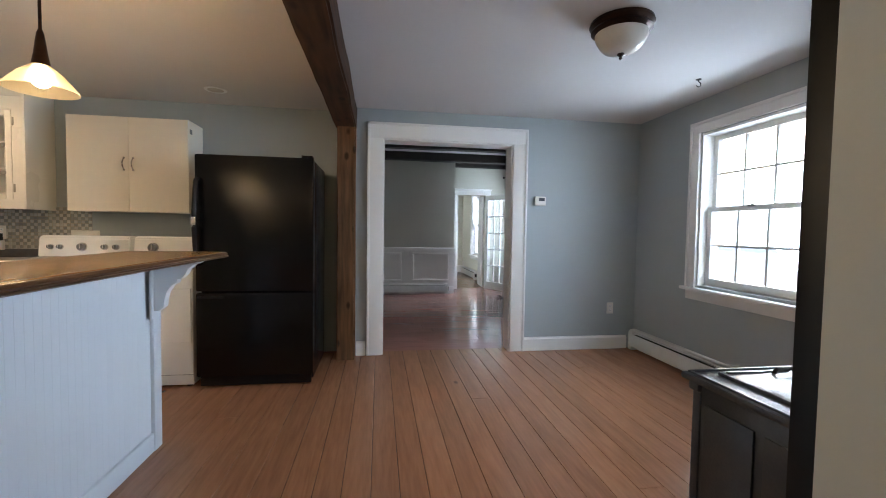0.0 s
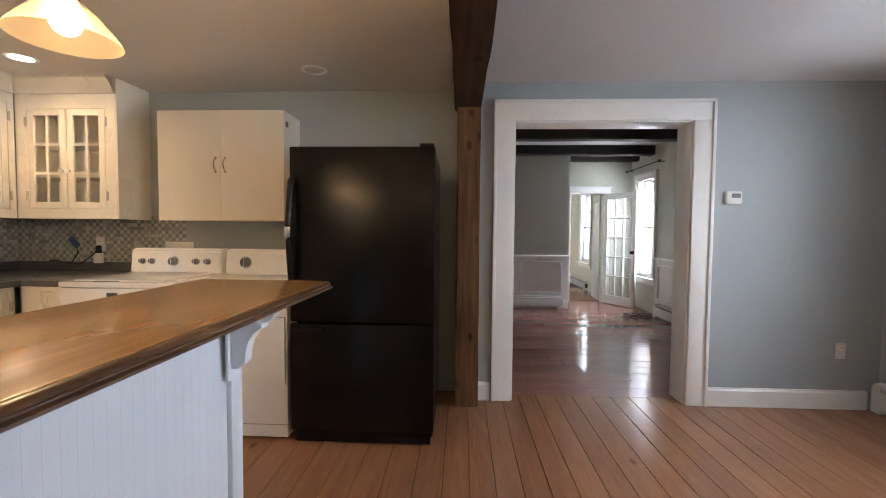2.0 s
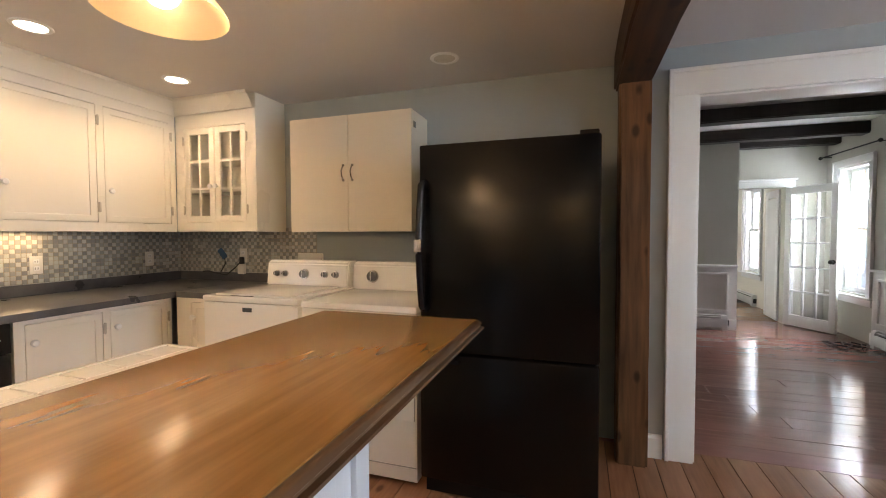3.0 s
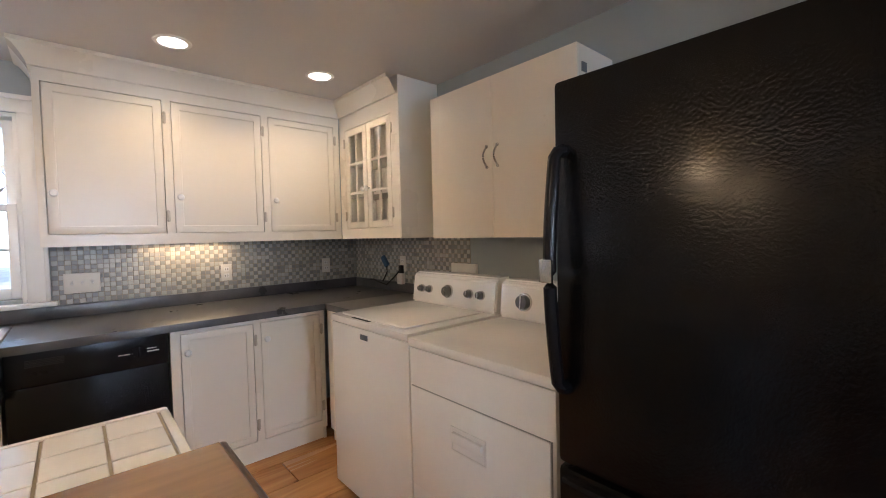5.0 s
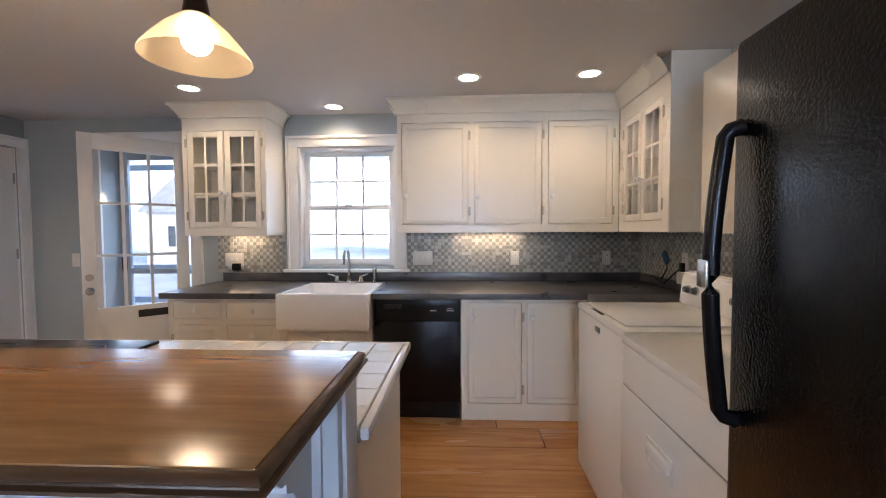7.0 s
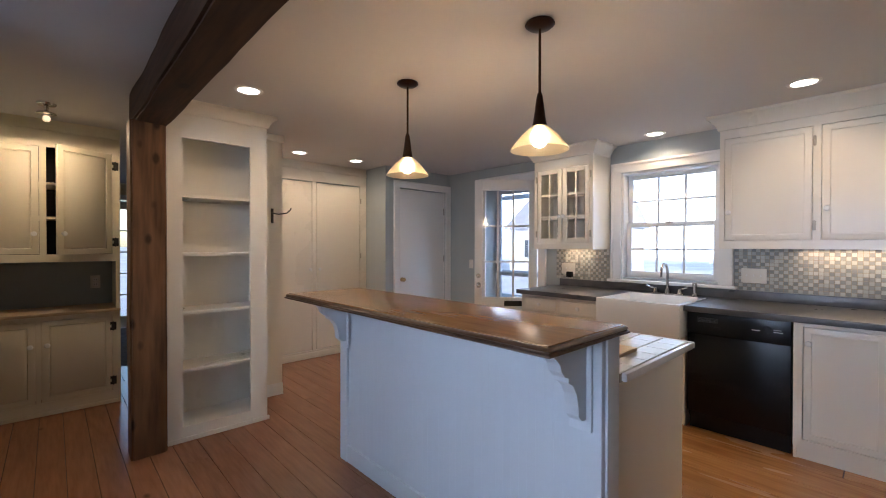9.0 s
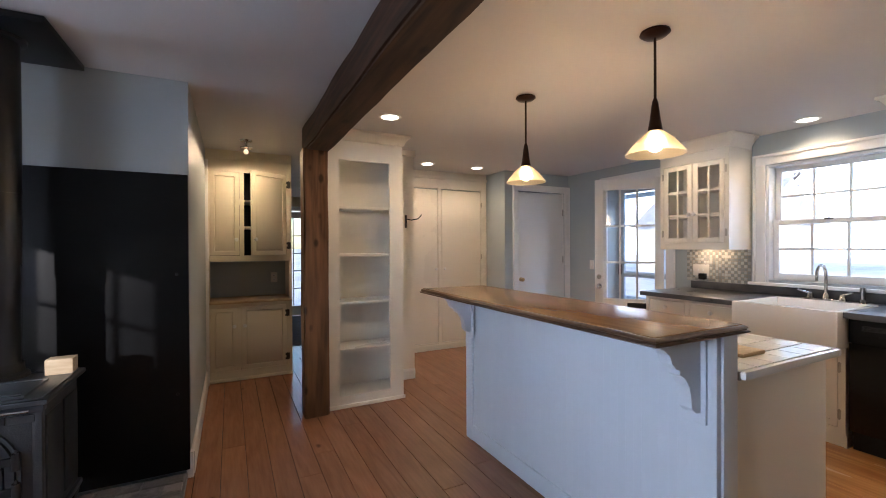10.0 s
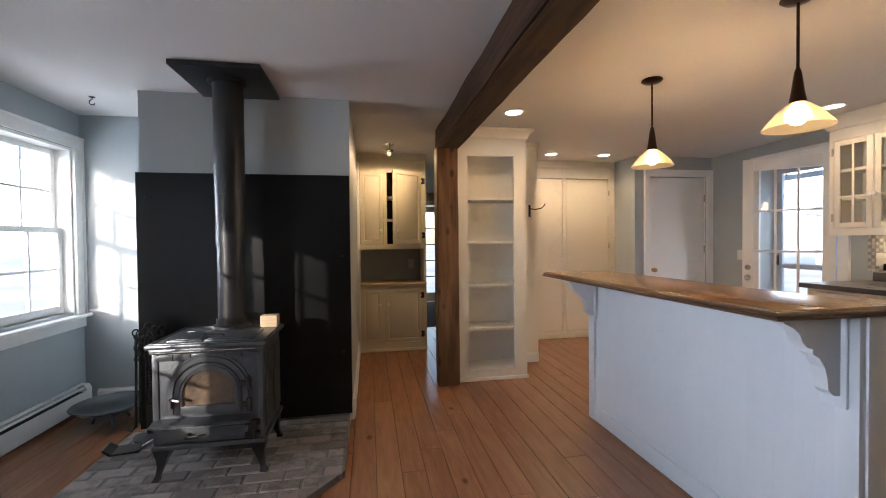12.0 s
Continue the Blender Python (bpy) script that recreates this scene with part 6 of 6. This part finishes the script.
for z in (0.45, 0.85, 2.1):
    part("rail", boxes((-5.53, -5.48, -1.505, 0.375, z, z + 0.07)), PORCH, root)
root = thing("storm_door", "blue-white aluminium storm door with a push handle", "door", pose(-4.13, 0.22, 0, 0, 0, 90))
part("frame", boxes((-0.39, -0.31, 0.0, 0.035, 0.01, 2.07), (0.31, 0.39, 0.0, 0.035, 0.01, 2.07), (-0.31, 0.31, 0.0, 0.035, 1.99, 2.07), (-0.31, 0.31, 0.0, 0.035, 0.01, 0.3), (-0.31, 0.31, 0.0, 0.035, 0.95, 1.0), r=0.004), PORCH, root)
for z0, z1 in ((0.3, 0.95), (1.0, 1.99)):
    part("pane", boxes((-0.31, 0.31, 0.014, 0.018, z0, z1)), GLASS, root, smooth=False).visible_shadow = False
part("handle", boxes((-0.37, -0.34, -0.03, 0.0, 0.98, 1.10), r=0.005), BLACK_S, root)

# ---- pieces: floor boards, tiles, bricks ----
def plank_mesh(name, lx, ly, t, c, material):
    """A board with chamfered top edges, centred, its top at zero."""
    bm = bmesh.new()
    x, y = lx / 2, ly / 2
    rings = [[(-x, -y), (x, -y), (x, y), (-x, y)], [(-x, -y), (x, -y), (x, y), (-x, y)], [(-x + c, -y + c), (x - c, -y + c), (x - c, y - c), (-x + c, y - c)]]
    vs = [[bm.verts.new((u, v, z)) for u, v in ring] for ring, z in zip(rings, (-t, -c, 0))]
    for a, b in zip(vs, vs[1:]):
        for k in range(4):
            bm.faces.new((a[k], a[(k + 1) % 4], b[(k + 1) % 4], b[k]))
    bm.faces.new(vs[2])
    return link_mesh(name, bm, material)


def piece(name, me, m, parent):
    ob = new(name, me)
    ob.parent = parent
    ob.matrix_basis = m
    return ob


def boards(parent, x0, x1, y0, y1, along, width, material, seed, lengths=(3.0, 4.6), gap=0.003, tilt=0.0):
    rnd = random.Random(seed)
    a0, a1, b0, b1 = (x0, x1, y0, y1) if along == "y" else (y0, y1, x0, x1)
    a = a0
    while a < a1 - 0.01:
        w = min(width * rnd.uniform(0.9, 1.12), a1 - a)
        b = b0
        first = True
        while b < b1 - 0.01:
            l = rnd.uniform(*lengths) * (rnd.uniform(0.35, 1) if first else 1)
            first = False
            if b1 - b - l < 0.5:
                l = b1 - b
            lx, ly = (w - gap, l - gap) if along == "y" else (l - gap, w - gap)
            cx, cy = (a + w / 2, b + l / 2) if along == "y" else (b + l / 2, a + w / 2)
            piece("floor_board", plank_mesh("floor_board", lx, ly, 0.02, 0.0015, material), pose(cx, cy, rnd.uniform(-0.0012, 0), rnd.uniform(-tilt, tilt), rnd.uniform(-tilt, tilt) * 0.2, 0), parent)
            b += l
        a += w


boards(floor, -2.02, 2.61, -1.75, 4.40, "y", 0.142, FLOOR, 1)
boards(floor, -4.15, -2.02, 1.0, 4.44, "y", 0.235, FLOOR_K, 2, gap=0.006)
boards(floor, -4.15, -2.02, -1.45, 1.0, "y", 0.142, FLOOR, 6)
boards(floor, -1.39, -0.30, -2.4, -1.75, "y", 0.142, FLOOR, 3)
boards(floor_parlour, -1.3, 2.6, 4.40, 8.9, "x", 0.185, FLOOR_N, 4, (2.0, 3.4), tilt=0.5)
boards(floor_far, 0.2, 2.35, 8.9, 12.2, "x", 0.12, FLOOR_FAR, 5)

# counter tiles
tx, ty = 6, 16
x0, x1, y0, y1 = IW - 0.024, IE - 0.098, IS - 0.008, IN + 0.010
dx, dy = (x1 - x0) / tx, (y1 - y0) / ty
me = plank_mesh("tile", dx - 0.006, dy - 0.006, 0.008, 0.0016, TILE)
for i in range(tx):
    for j in range(ty):
        piece("tile", me, pose(x0 + dx * (i + 0.5), y0 + dy * (j + 0.5), 0.8975), tiled)


def inside(px, py, pts):
    return all((pts[(i + 1) % len(pts)][0] - x) * (py - y) - (pts[(i + 1) % len(pts)][1] - y) * (px - x) <= 1e-6 for i, (x, y) in enumerate(pts))


# hearth bricks, clipped by the hearth's outline
rnd = random.Random(7)
bl, bw, gap = 0.205, 0.098, 0.010
for r in range(11):
    for k in range(-1, 8):
        xa = 0.522 + k * bl + (bl / 2 if r % 2 else 0)
        ya = 0.755 + r * bw
        xa, xb = max(xa, 0.522), min(xa + bl, 1.925)
        if xb - xa < 0.04 or ya + bw > 1.80:
            continue
        cx, cy = (xa + xb) / 2, ya + bw / 2
        if not all(inside(u, v, HPTS) for u in (xa + 0.01, xb - 0.01) for v in (ya, ya + bw - 0.02)):
            if not inside(cx, cy, HPTS):
                continue
            if cx < 1.2:
                xa = max(xa, 0.515 + max(0, (ya + bw - 1.50)) * 0.82 + 0.01)
            else:
                xb = min(xb, 1.93 - max(0, (ya + bw - 1.50)) * 0.9 - 0.01)
            if xb - xa < 0.04:
                continue
            cx = (xa + xb) / 2
        me = plank_mesh("brick", xb - xa - gap, bw - gap, 0.03, 0.006, BRICK)
        piece("brick", me, pose(cx, cy, 0.044 + rnd.uniform(-0.003, 0.002), rnd.uniform(-0.5, 0.5), rnd.uniform(-0.5, 0.5), rnd.uniform(-1, 1)), hearth)


def mosaic(name, m, length, z0, z1, step=0.0285):
    """Small square glass tiles on a wall, in one sheet with its bed; local -y faces the room."""
    rnd = random.Random(11)
    nx, nz = round(length / step), round((z1 - z0) / step)
    sx, sz = length / nx, (z1 - z0) / nz
    sheets = (([], [], MOSAIC), ([], [], MOSAIC_D))
    for i in range(nx):
        for j in range(nz):
            verts, faces, _ = sheets[(i + j) % 2 if rnd.random() < 0.82 else rnd.randrange(2)]
            cx, cz, h, k = sx * (i + 0.5), z0 + sz * (j + 0.5), 0.5 * sx - 0.0012, 0.5 * sz - 0.0012
            tilt = [rnd.uniform(-0.0005, 0.0005) for _ in range(2)]
            b = len(verts)
            for u, v in ((-1, -1), (1, -1), (1, 1), (-1, 1)):
                verts.append((cx + u * h, -0.003, cz + v * k))
            for u, v in ((-1, -1), (1, -1), (1, 1), (-1, 1)):
                verts.append((cx + u * (h - 0.001), -0.0062 + u * tilt[0] + v * tilt[1], cz + v * (k - 0.001)))
            faces.append((b + 4, b + 5, b + 6, b + 7))
            for q in range(4):
                faces.append((b + q, b + (q + 1) % 4, b + 4 + (q + 1) % 4, b + 4 + q))
    root = thing(name, "grey and white glass mosaic backsplash", "backsplash", m, kind="structure")
    for verts, faces, material in sheets:
        me = bpy.data.meshes.new("mosaic_tiles")
        me.from_pydata(verts, [], faces)
        me.materials.append(material)
        ob = new("mosaic_tiles", me)
        ob.parent = root
        tagged(ob, kind="stuff")
    part("grout_bed", boxes((0, length, -0.004, -0.0005, z0, z1)), GROUT, root, smooth=False)


mosaic("trim_backsplash", pose(W, 2.50, 0, 0, 0, 90), NK - 2.50, TOP + 0.077, 1.345)
mosaic("trim_backsplash_sink", pose(W, 0.85, 0, 0, 0, 90), 1.45 - 0.85, TOP + 0.077, 1.33)
mosaic("trim_backsplash_corner", pose(W + 0.008, NK, 0), 1.39, TOP + 0.077, 1.345)
